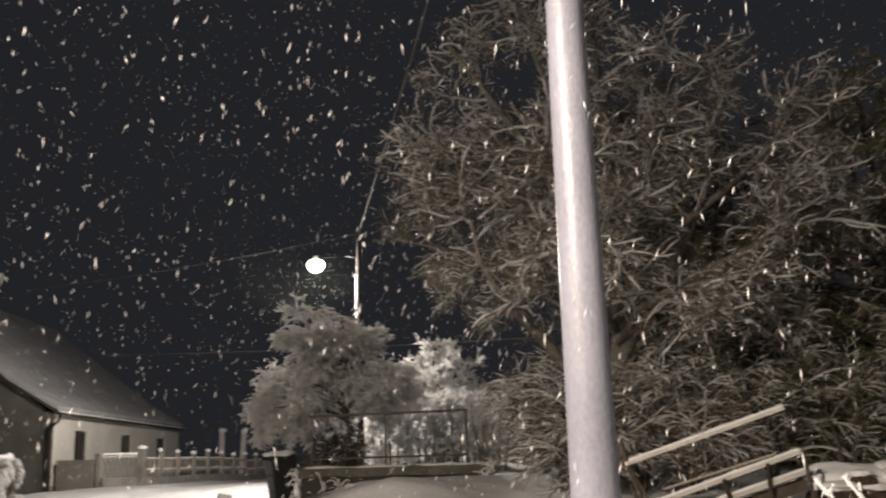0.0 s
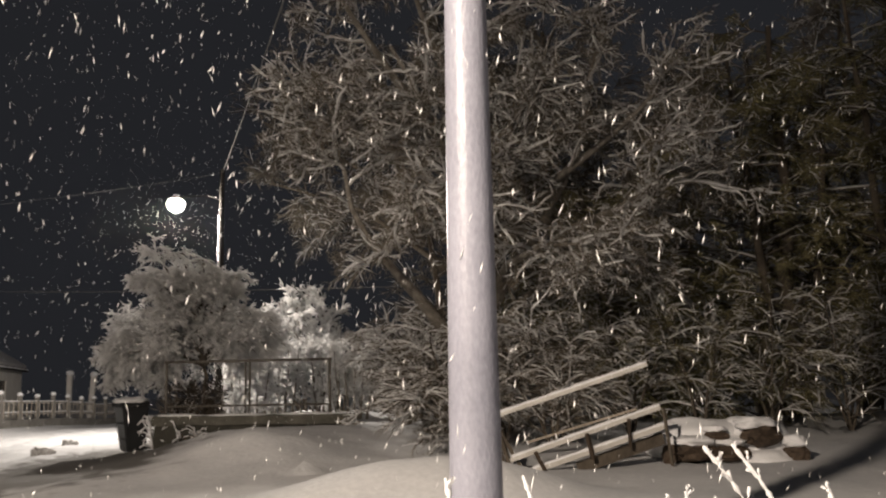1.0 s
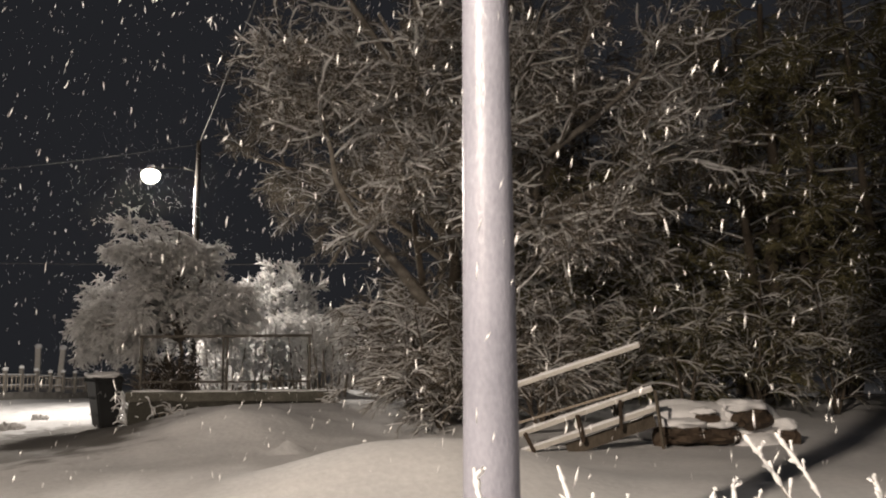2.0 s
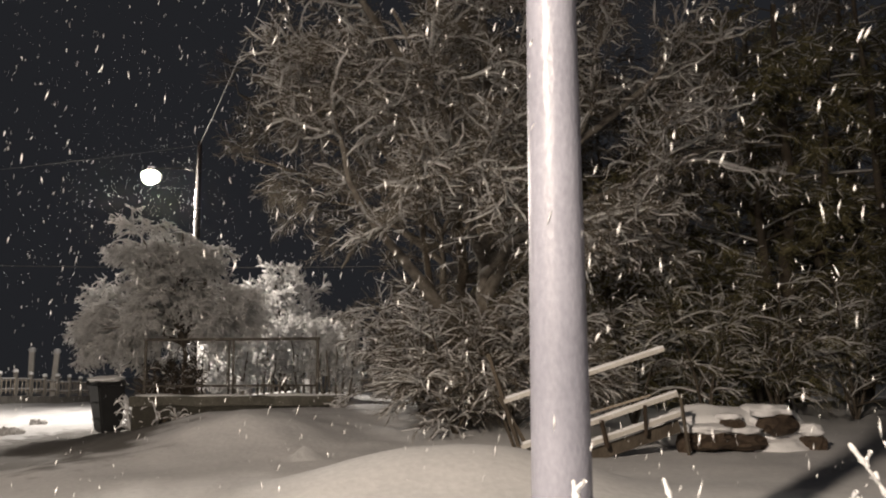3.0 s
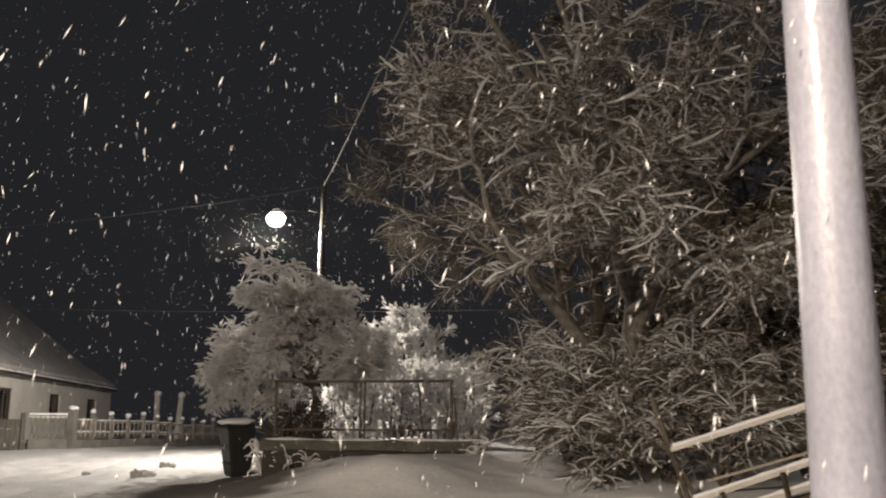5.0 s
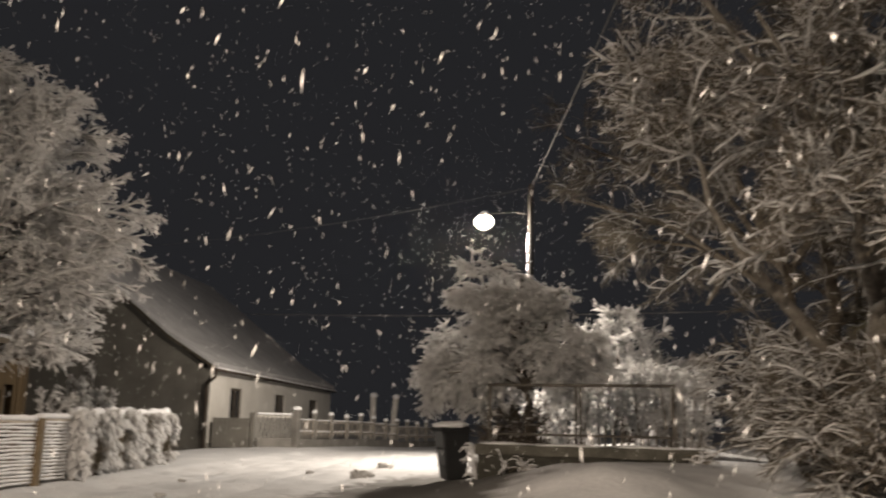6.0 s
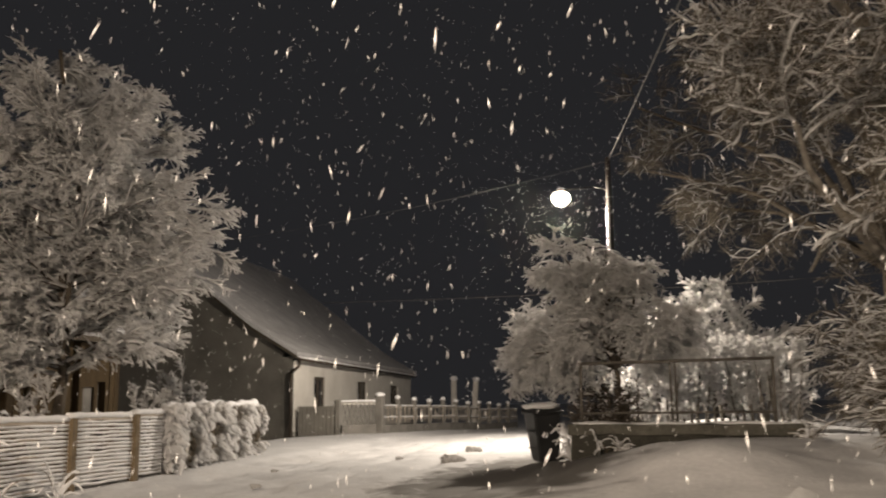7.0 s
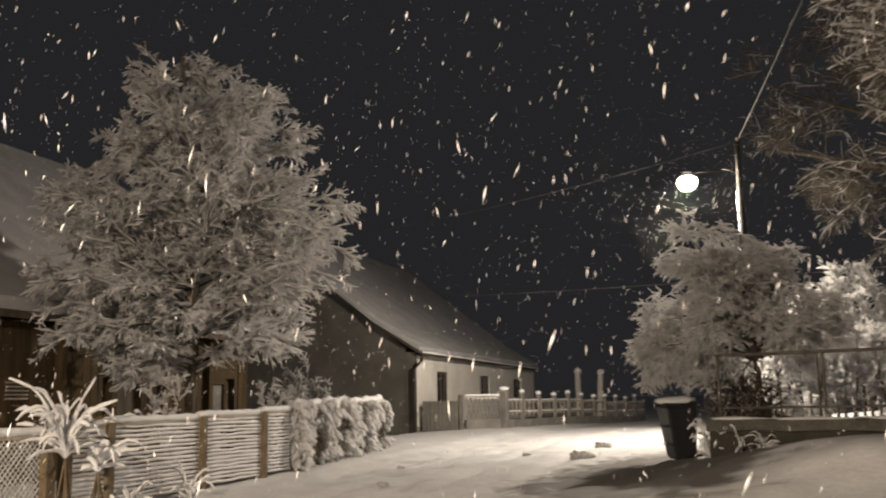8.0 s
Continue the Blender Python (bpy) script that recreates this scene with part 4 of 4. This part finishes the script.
tree("bare_tree", (bx, by, g(bx, by) - 0.1), "large spreading bare tree with snow along every branch", "tree", [
    dict(per=10, length=2.1, u=(0.25, 1.0), angle=(35, 70), droop=0.03, lift=0.05, flat=0.55, k=9, ratio=0.38, wiggle=0.17),
    dict(per=10, length=1.05, u=(0.15, 1.0), angle=(35, 65), droop=0.03, lift=0.03, flat=0.6, k=8, ratio=0.45, wiggle=0.20, rmin=0.006),
    dict(per=8, length=0.36, u=(0.10, 1.0), angle=(35, 75), droop=0.03, lift=0.05, flat=0.8, k=4, ratio=0.5, wiggle=0.26, rmin=0.006),
    dict(per=3, length=0.24, u=(0.15, 1.0), angle=(30, 70), droop=0.06, k=3, ratio=0.6, wiggle=0.2, rmin=0.005),
], 71, [([(0, 0, 0), (-0.3, -0.2, 1.2), (-1.1, -0.8, 2.2), (-1.85, -1.15, 2.95)], 0.18, 0),
        ([(-1.85, -1.15, 2.95), (-2.3, -1.2, 3.7), (-2.5, -1.1, 4.6), (-2.6, -1.0, 5.6)], 0.060),
        ([(-1.85, -1.15, 2.95), (-1.2, -1.4, 3.5), (-0.5, -1.7, 4.1), (0.2, -1.9, 4.6)], 0.085),
        ([(-1.85, -1.15, 2.95), (-2.15, -1.3, 2.7), (-2.4, -1.4, 2.3)], 0.055, 0),
        ([(0, 0, 0), (0.1, 0, 1.2), (0.1, 0, 2.6)], 0.24, 0),
        ([(0.1, 0, 2.6), (0.2, 0.1, 5.0), (0.1, 0.3, 8.8)], 0.16), ([(0.1, 0, 2), (1.0, -0.3, 3.4), (1.9, -0.5, 5.4), (2.2, -0.5, 7.0)], 0.12),
        ([(0.1, 0, 3.4), (-1.2, -0.3, 4.7), (-2.3, -0.6, 5.2), (-3.3, -0.9, 5.3)], 0.10), ([(0.1, 0, 4.0), (-0.9, 0.0, 5.6), (-2.0, 0.2, 7.2), (-2.7, 0.2, 8.2)], 0.11),
        ([(0.1, 0, 2.6), (-0.4, -1.3, 3.1), (-0.7, -2.4, 3.4), (-1.0, -3.3, 3.6)], 0.10), ([(0.1, 0, 2.4), (0.3, -1.0, 2.8), (0.6, -2.2, 2.9), (0.9, -3.0, 2.8)], 0.09),
        ([(0.1, 0, 3.4), (-0.6, -0.9, 4.6), (-1.2, -1.5, 5.5), (-1.7, -1.8, 6.2)], 0.09),
        ([(0.1, 0, 4.5), (0.9, -0.4, 6.0), (1.5, -0.7, 7.4)], 0.09), ([(0.1, 0.2, 5.0), (-0.9, -0.4, 7.0), (-1.5, -0.6, 8.6)], 0.08),
        ([(0.1, 0, 3.0), (1.4, -0.6, 4.4), (2.6, -1.0, 5.4), (3.4, -1.2, 6.4)], 0.09), ([(0.1, 0, 2.6), (1.5, -1.2, 3.4), (2.8, -1.8, 4.0), (3.8, -2.0, 4.4)], 0.09),
        ([(0.1, 0, 1.5), (0.9, -0.9, 2.6), (2.2, -1.4, 2.9)], 0.09)],
    None, snow=(0.030, 0.011), keep=(0.95, 0.66, 0.32, 0.10), bark=FROST_BARK, group="bare trees")

# a second bare tree behind the lamp
tree("bare_tree", (5.6, 34.5, g(5.6, 34.5) - 0.1), "tall bare tree behind a street lamp, lightly dusted with snow", "tree", [
    dict(per=10, length=3.0, u=(0.25, 1.0), angle=(30, 70), droop=0.05, lift=0.05, flat=0.7, k=8, ratio=0.45, wiggle=0.18, rmin=0.014),
    dict(per=9, length=1.6, u=(0.15, 1.0), angle=(30, 65), droop=0.06, flat=0.7, k=6, ratio=0.5, wiggle=0.22, rmin=0.012),
    dict(per=12, length=0.70, u=(0.10, 1.0), angle=(30, 70), droop=0.07, flat=0.8, k=4, ratio=0.5, wiggle=0.24, rmin=0.011),
], 75, [([(0, 0, 0), (0.1, 0, 3.0), (0, 0, 6.0)], 0.26, 0),
        ([(0, 0, 6.0), (-1.6, 0.2, 9.5), (-3.0, 0.2, 13.0)], 0.18), ([(0, 0, 5.0), (-3.6, -0.1, 7.6), (-7.2, -0.2, 8.6)], 0.12), ([(0, 0, 6.0), (-3.6, 0.2, 9.2), (-7.4, 0.2, 11.0)], 0.13),
        ([(0, 0, 6.0), (-2.8, 0.2, 10.0), (-5.6, 0.4, 12.8)], 0.12), ([(0, 0, 6.0), (1.6, 0, 8.4), (3.4, 0, 11.5)], 0.13), ([(0, 0, 5.4), (-3.0, 0.5, 7.0), (-5.4, 0.6, 7.4)], 0.10)],
    None, snow=(0.018, 0.008), keep=(0.5, 0.3, 0.08), bark=BARK, group="bare trees")

# drooping shrubs along the bank
SHRUBS = [(1.95, 16.4, 2.0, 1.1), (2.2, 15.4, 1.8, 1.2), (3.0, 15.0, 1.9, 1.3), (4.0, 15.2, 2.0, 1.4), (5.1, 15.2, 2.0, 1.4), (6.3, 15.2, 2.3, 1.5), (7.6, 15.3, 2.3, 1.6), (9.0, 15.3, 2.4, 1.6), (10.6, 15.2, 2.5, 1.6), (1.8, 18.0, 2.2, 1.0), (2.1, 14.5, 1.1, 0.9), (3.6, 14.3, 1.3, 1.0)]
for i, (x, y, h, r) in enumerate(SHRUBS):
    tree("bank_shrub", (x, y, g(x, y) - 0.05), "drooping shrub with snow-dusted sprays on a bank", "shrub", [
        dict(per=10, length=r, u=(0.12, 1.0), angle=(35, 80), droop=0.13, lift=0.2, k=6, ratio=0.6, wiggle=0.10),
        dict(per=9, length=0.64, u=(0.12, 1.0), angle=(25, 55), droop=0.13, flat=0.6, k=5, ratio=0.5, wiggle=0.12, rmin=0.006),
        dict(per=6, length=0.31, u=(0.1, 1.0), angle=(25, 55), droop=0.13, flat=0.7, k=3, ratio=0.5, wiggle=0.14, rmin=0.004),
    ], 80 + i, [([(0, 0, 0), (math.cos(j * 1.57 + i) * 0.3, math.sin(j * 1.57 + i) * 0.3, h * 0.45), (math.cos(j * 1.57 + i) * 0.75, math.sin(j * 1.57 + i) * 0.65, h * (0.75 + 0.08 * j))], 0.03) for j in range(4)],
        None, snow=(0.016, 0.0095), keep=(0.75, 0.40, 0.12) if x < 4.5 else (0.5, 0.35, 0.14), twig=TWIG if x < 4.5 else NEEDLE, group="shrubs on the bank")

# the dark evergreens further along
for i, (x, y, h, r) in enumerate(((6.2, 17.8, 5.0, 2.2), (9.3, 17.6, 8.0, 2.5), (11.8, 17.4, 9.8, 2.9), (14.4, 16.5, 10.5, 3.0))):
    tree("evergreen_tree", (x, y, g(x, y) - 0.1), "dark dense evergreen tree dusted with snow", "tree", [
        dict(per=28, length=None, shaped=True, u=(0.06, 0.99), angle=(65, 98), droop=0.10, lift=0.10, k=6, ratio=0.30, wiggle=0.09),
        dict(per=11, length=0.85, u=(0.15, 1.0), angle=(25, 60), droop=0.12, flat=0.6, k=4, ratio=0.5, wiggle=0.14, rmin=0.010),
        dict(per=13, length=0.36, u=(0.1, 1.0), angle=(25, 65), droop=0.16, flat=0.6, k=3, ratio=0.5, wiggle=0.2, rmin=0.012),
    ], 120 + i, [([(0, 0, 0), (0.1, 0, h * 0.5), (0, 0, h)], 0.18), ([(0.2, 0.1, 0), (0.6, -0.3, h * 0.45), (0.9, -0.4, h * 0.85)], 0.12), ([(-0.2, 0.1, 0), (-0.7, -0.3, h * 0.45), (-1.1, -0.3, h * 0.9)], 0.12)],
        envelope(0.8, h * 0.5, h, r, r * 0.95, 1.3), snow=(0.022, 0.012), keep=(0.6, 0.28, 0.07), twig=NEEDLE, group="evergreens on the bank")


# the brown thicket behind the big tree
for i, (x, y, h, r) in enumerate(((3.3, 20.6, 8.6, 2.0), (5.2, 20.2, 8.8, 2.3), (7.4, 20.0, 6.4, 2.2), (10.2, 20.4, 8.6, 2.6), (12.8, 20.6, 10.0, 2.8))):
    tree("thicket_tree", (x, y, g(x, y) - 0.1), "dim brown twiggy tree with little snow on a bank", "tree", [
        dict(per=26, length=None, shaped=True, u=(0.08, 0.99), angle=(45, 90), droop=0.07, lift=0.12, k=6, ratio=0.30, wiggle=0.12),
        dict(per=11, length=0.95, u=(0.15, 1.0), angle=(25, 60), droop=0.08, flat=0.7, k=5, ratio=0.5, wiggle=0.18, rmin=0.010),
        dict(per=11, length=0.42, u=(0.1, 1.0), angle=(25, 65), droop=0.10, flat=0.7, k=3, ratio=0.5, wiggle=0.2, rmin=0.010),
    ], 140 + i, [([(0, 0, 0), (0.1, 0, h * 0.5), (0, 0, h)], 0.16), ([(0.2, 0.1, 0), (0.7, -0.2, h * 0.45), (1.1, -0.2, h * 0.85)], 0.10), ([(-0.2, 0.1, 0), (-0.7, -0.2, h * 0.45), (-1.1, -0.2, h * 0.9)], 0.10)],
        envelope(0.8, h * 0.5, h, r, r * 0.95, 1.0), snow=(0.018, 0.009), keep=(0.6, 0.3, 0.06), group="thicket on the bank")


# ---- far fence and gate ----
def far_fence():
    a, b = np.array([-11.1, 34.5]), np.array([-9.0, 52.0])
    n = 11
    for i in range(n):
        p, q = a + (b - a) * i / n, a + (b - a) * (i + 1) / n
        z = g(*p) - 0.02
        d = Vector((q[0] - p[0], q[1] - p[1], 0))
        L = d.length
        root = thing("fence_bay", pose(p[0], p[1], z, 0, 0, math.degrees(math.atan2(-d.x, d.y))), "fence bay of pale posts and rails capped with snow", "fence", "fence bays in front of the house")
        s = 0.26 if i == 0 else 0.15
        h = 1.32 if i == 0 else 1.20 + 0.05 * ((i * 5) % 3 - 1)
        po = part("post", boxed((-s / 2, -s / 2, -0.1), (s / 2, s / 2, h), 0.02), DULL_CONCRETE, root)
        part("snow_cap", blob(bmesh.new(), (0, 0, h + 0.03), (s * 0.7, s * 0.7, 0.09), i + 1, 0.2, 2), SNOW, po, smooth=True)
        part("plinth", boxed((-0.07, s / 2, -0.1), (0.07, L - 0.08, 0.30), 0.01), DULL_CONCRETE, root)
        for zz in (0.48, 0.88):
            r = part("rail", boxed((-0.03, s / 2, zz), (0.03, L - 0.08, zz + 0.08), 0.01), DULL_CONCRETE, root)
            part("snow_strip", boxed((-0.035, s / 2, zz + 0.08), (0.035, L - 0.08, zz + 0.125), 0.015), SNOW, r)
        k = 4
        for j in range(k):
            y = s / 2 + 0.1 + j * (L - s - 0.2) / (k - 1)
            part("picket", boxed((0.032, y - 0.025, 0.38), (0.055, y + 0.025, 0.98), 0.008), GREY_WOOD, root)


far_fence()


def yard_gate():
    root = thing("board_gate", pose(-13.32, 32.35, g(-13.2, 32.4) - 0.02, 0, 0, -52), "dark closed board gate beside a house corner", "gate")
    for i in range(9):
        part("board", boxed((-0.02, 0.03 + i * 0.14, 0.05), (0.02, 0.16 + i * 0.14, 1.02), 0.004), GABLE, root)
    part("rail", boxed((-0.05, 0.02, 0.25), (-0.02, 1.30, 0.35)), BARK, root)
    part("rail", boxed((-0.05, 0.02, 0.75), (-0.02, 1.30, 0.85)), BARK, root)
    part("post", boxed((-0.06, 1.31, -0.1), (0.06, 1.45, 1.22), 0.01), GABLE, root)
    lat = thing("lattice_fence", pose(-12.22, 33.62, g(-12, 33.8) - 0.02, 0, 0, -52), "pale lattice fence on a low wall with snow on top", "fence")
    part("plinth", boxed((-0.1, 0.0, -0.1), (0.1, 1.25, 0.32), 0.01), DULL_CONCRETE, lat)
    for i in range(7):
        part("slat", bar(bmesh.new(), (0.02, 0.05 + i * 0.16, 0.34), (0.02, 0.22 + i * 0.16, 1.05), 0.02, 0.035), DULL_CONCRETE, lat)
        part("slat", bar(bmesh.new(), (-0.005, 0.22 + i * 0.16, 0.34), (-0.005, 0.05 + i * 0.16, 1.05), 0.02, 0.035), DULL_CONCRETE, lat)
    r = part("rail", boxed((-0.045, 0.0, 1.0), (-0.018, 1.25, 1.08)), PALE_CONCRETE, lat)
    part("snow_strip", boxed((-0.05, 0.0, 1.105), (0.05, 1.25, 1.17), 0.02), SNOW, lat)


yard_gate()


def gate_pillar(x, y, h, lean):
    root = thing("gate_pillar", pose(x, y, g(x, y) - 0.1, 0, lean, 0), "pale stone gate pillar with a tall snow cap", "pillar", "gate pillars")
    part("shaft", boxed((-0.12, -0.12, 0), (0.12, 0.12, h), 0.03), PALE_CONCRETE, root)
    part("snow_cap", blob(bmesh.new(), (0, 0, h + 0.04), (0.18, 0.18, 0.16), x, 0.2, 2), SNOW, root, smooth=True)


gate_pillar(-11.9, 50.0, 2.45, 0)
gate_pillar(-10.9, 50.0, 2.40, 4)


# ---- weeds ----
def weed(x, y, h, seed, lean):
    rng = np.random.default_rng(seed)
    root = thing("weed_stalk", pose(x, y, g(x, y) - 0.05), "dry weed stalk caked with fresh snow", "weed", "snowy weed stalks")
    t = np.linspace(0, 1, 8)
    P = np.stack([lean * h * t ** 2, 0.05 * np.sin(t * 3 + seed), h * t], 1)[None]
    R = np.linspace(0.004, 0.002, 8)[None]
    Q, S = grow(rng, P, R, per=15, length=0.13, u=(0.35, 0.98), angle=(20, 55), droop=0.02, lift=0.3, k=4, ratio=0.7, wiggle=0.1, rmin=0.0025)
    arrays("stalk", *joined([tubes(P, R, 5), tubes(Q, S, 4)]), STALK, root)
    n = 44
    s = np.linspace(0.40, 1.01, n)
    up = np.stack([np.interp(s, t, P[0, :, c]) for c in range(3)], 1)[None]
    up[..., 0] += 0.004
    lump = 0.003 + 0.012 * np.clip(rng.random(n) * (0.5 + 0.5 * np.sin(s * 47 + seed)) + 0.3 * (s > 0.82), 0, 1)
    lump[-1] = 0.004
    w = [tubes(up, lump[None], 7)]
    for a in range(len(Q)):
        m = np.linspace(0, 3, 9)
        line = np.stack([np.interp(m, np.arange(4), Q[a, :, c]) for c in range(3)], 1)[None]
        w.append(tubes(line, rng.uniform(0.002, 0.010, (1, 9)) * np.linspace(0.7, 1.1, 9)[None], 6))
    arrays("snow_load", *joined(w), SNOW, root, "thick clinging snow")


WEEDS = [(0.60, 4.30, 1.24, -0.12), (0.98, 4.3, 1.24, -0.18), (0.92, 4.4, 1.12, 0.06), (1.10, 4.2, 1.10, -0.04), (1.38, 4.1, 1.13, -0.02), (1.54, 4.2, 1.16, -0.06), (2.22, 4.60, 1.32, -0.45), (2.30, 4.56, 1.33, -0.42), (1.62, 4.4, 1.08, 0.05), (2.38, 4.5, 1.14, -0.1)]
for i, (x, y, h, lean) in enumerate(WEEDS):
    weed(x, y, h - g(x, y) + 0.12, i + 1, lean)


def frosted_plant(x, y, seed, n, h, spread, label, depth=0.042, crown=0.0):
    """Arching dry leaves and stems, each under a roll of snow; crown: the height at which they part."""
    rng = np.random.default_rng(seed)
    root = thing("arching_plant", pose(x, y, g(x, y) - 0.05), label, "plant", "snowy garden plants")
    az = rng.uniform(0, 6.28, n)
    r, top = rng.uniform(0.35, 1, n) * spread, rng.uniform(0.15, 1.05, n) * (h - crown)
    k = 8
    t = np.linspace(0, 1, k)[None]
    out = r[:, None] * t ** 1.2
    sag = rng.uniform(0.8, 1.9, n)[:, None]
    P = np.stack([np.cos(az)[:, None] * out, np.sin(az)[:, None] * out, crown + top[:, None] * (t * 2.0 - t ** 2 * sag)], -1)
    P[:, 1:] += np.cumsum(rng.normal(size=(n, k - 1, 3)) * 0.018 * spread, axis=1)
    R = np.full((n, k), 0.008) * np.linspace(1, 0.5, k)
    wood = [tubes(P, R, 4)]
    if crown:
        S = np.zeros((5, k, 3))
        S[..., 2] = np.linspace(0, crown, k)
        S[..., 0] = np.linspace(-0.15, 0.15, 5)[:, None] * (1 - t)
        S[..., 1] = (np.array([0.1, -0.1, 0.05, 0.12, -0.08])[:, None]) * (1 - t)
        wood.append(tubes(S, np.full((5, k), 0.014), 5))
    arrays("foliage", *joined(wood), STALK, root)
    w = laid_snow(rng, P, R, depth, 0.9, 6)
    arrays("snow_load", *w, SNOW, root, "rolls of snow on the leaves")


frosted_plant(-10.02, 12.45, 3, 44, 1.85, 0.75, "arching dry garden plant bowed under rolls of snow", 0.028, 0.85)
frosted_plant(-9.9, 12.9, 12, 18, 1.15, 0.55, "arching dry garden plant bowed under rolls of snow", 0.034, 0.65)
frosted_plant(-9.95, 13.6, 5, 16, 0.6, 0.45, "low dry plant under snow at a fence foot", 0.026)
frosted_plant(-10.15, 15.2, 6, 14, 0.5, 0.45, "low dry plant under snow at a fence foot", 0.022)
frosted_plant(-10.75, 14.9, 8, 26, 1.45, 0.6, "dry plant behind a fence loaded with snow", 0.024, 1.0)
for i, (x, y) in enumerate(((-2.1, 18.5), (0.75, 17.95))):
    frosted_plant(x, y, 20 + i, 26, 0.36, 0.32, "tuft of dry grass with snow before a culvert wall", 0.009)
for i, (x, y, h) in enumerate(((-3.02, 19.45, 0.95), (-2.95, 19.0, 0.7))):
    frosted_plant(x, y, 30 + i, 24, h, 0.34, "dry weeds with snow between a bin and a wall", 0.016)
frosted_plant(-2.45, 18.6, 9, 6, 0.5, 0.4, "broken dry stems with snow beside a culvert wall", 0.016)
for i, (x, y, h) in enumerate(((-11.6, 20.9, 2.0), (-11.9, 22.3, 1.6), (-11.4, 16.2, 1.7), (-11.2, 19.4, 1.5))):
    tree("garden_shrub", (x, y, g(x, y) - 0.05), "young garden shrub with snow on its twigs", "shrub", [
        dict(per=8, length=0.5, u=(0.3, 1.0), angle=(20, 50), droop=0.04, lift=0.25, k=4, ratio=0.6, wiggle=0.12, rmin=0.006),
        dict(per=6, length=0.25, u=(0.2, 1.0), angle=(20, 60), droop=0.1, k=3, ratio=0.6, wiggle=0.12, rmin=0.005),
    ], 160 + i, [([(0, 0, 0), (0.12 * j - 0.2, 0.1 * (j % 2), h * 0.6), (0.2 * j - 0.35, 0.1, h)], 0.02) for j in range(4)], None, snow=(0.024, 0.022), group="garden shrubs")


# ---- falling snow ----
def falling_snow():
    rng = np.random.default_rng(77)
    n = 15000
    r = 1.6 + 26 * rng.random(n) ** 0.62
    az = np.radians(rng.uniform(-42, 55, n))
    el = np.radians(rng.uniform(-6, 36, n))
    c = np.stack([-0.7 - np.sin(az) * r * np.cos(el), 1.3 + np.cos(az) * r * np.cos(el), 1.6 + r * np.sin(el)], 1)
    path = np.array([[0, 0, 1.5], [-0.4, 1.0, 1.55], [-0.7, 1.6, 1.6], [-1.1, 2.4, 1.63], [-1.55, 3.1, 1.7]])
    around = np.array(LAMP_FAR) + np.array([0, -0.8, -0.4]) + rng.normal(size=(1300, 3)) * np.array([1.5, 1.5, 1.3])
    near_lamp = np.arange(len(c) + len(around)) >= len(c)
    c = np.concatenate([c, around])
    ok = (np.linalg.norm(c[:, None] - path[None], axis=2).min(1) > 2.0) & (c[:, 2] > level(c[:, 0], c[:, 1]) + 0.05)
    c = c[ok]
    n = len(c)
    s = rng.uniform(0.0021, 0.0047, n)
    ax = unit(rng.normal(size=(n, 3)) * np.array([0.25, 0.25, 0.1]) + np.array([0.14, 0, 1]))
    a = unit(np.cross(ax, rng.normal(size=(n, 3))))
    b = np.cross(ax, a)
    s[near_lamp[ok]] *= 0.6
    ln = (s * rng.uniform(4.0, 10.0, n))[:, None]
    w = s[:, None]
    V = np.stack([c - ax * ln, c + a * w, c + b * w * 0.7, c - a * w, c - b * w * 0.7, c + ax * ln], 1).reshape(-1, 3)
    k = np.arange(n)[:, None] * 6
    tri = []
    for i in range(4):
        j = (i + 1) % 4
        tri += [[0, 1 + j, 1 + i], [5, 1 + i, 1 + j]]
    F = (k[:, None] + np.array(tri)[None]).reshape(-1, 3)
    me = bpy.data.meshes.new("falling_snow")
    me.vertices.add(len(V))
    me.vertices.foreach_set("co", V.astype(np.float32).ravel())
    me.loops.add(F.size)
    me.loops.foreach_set("vertex_index", F.astype(np.int32).ravel())
    me.polygons.add(len(F))
    me.polygons.foreach_set("loop_start", np.arange(0, F.size, 3, dtype=np.int32))
    me.update(calc_edges=True)
    me.materials.append(FLAKE)
    tagged(new("falling_snow", me), "snowflakes drifting down through the lamplight", "snow", kind="stuff")


falling_snow()
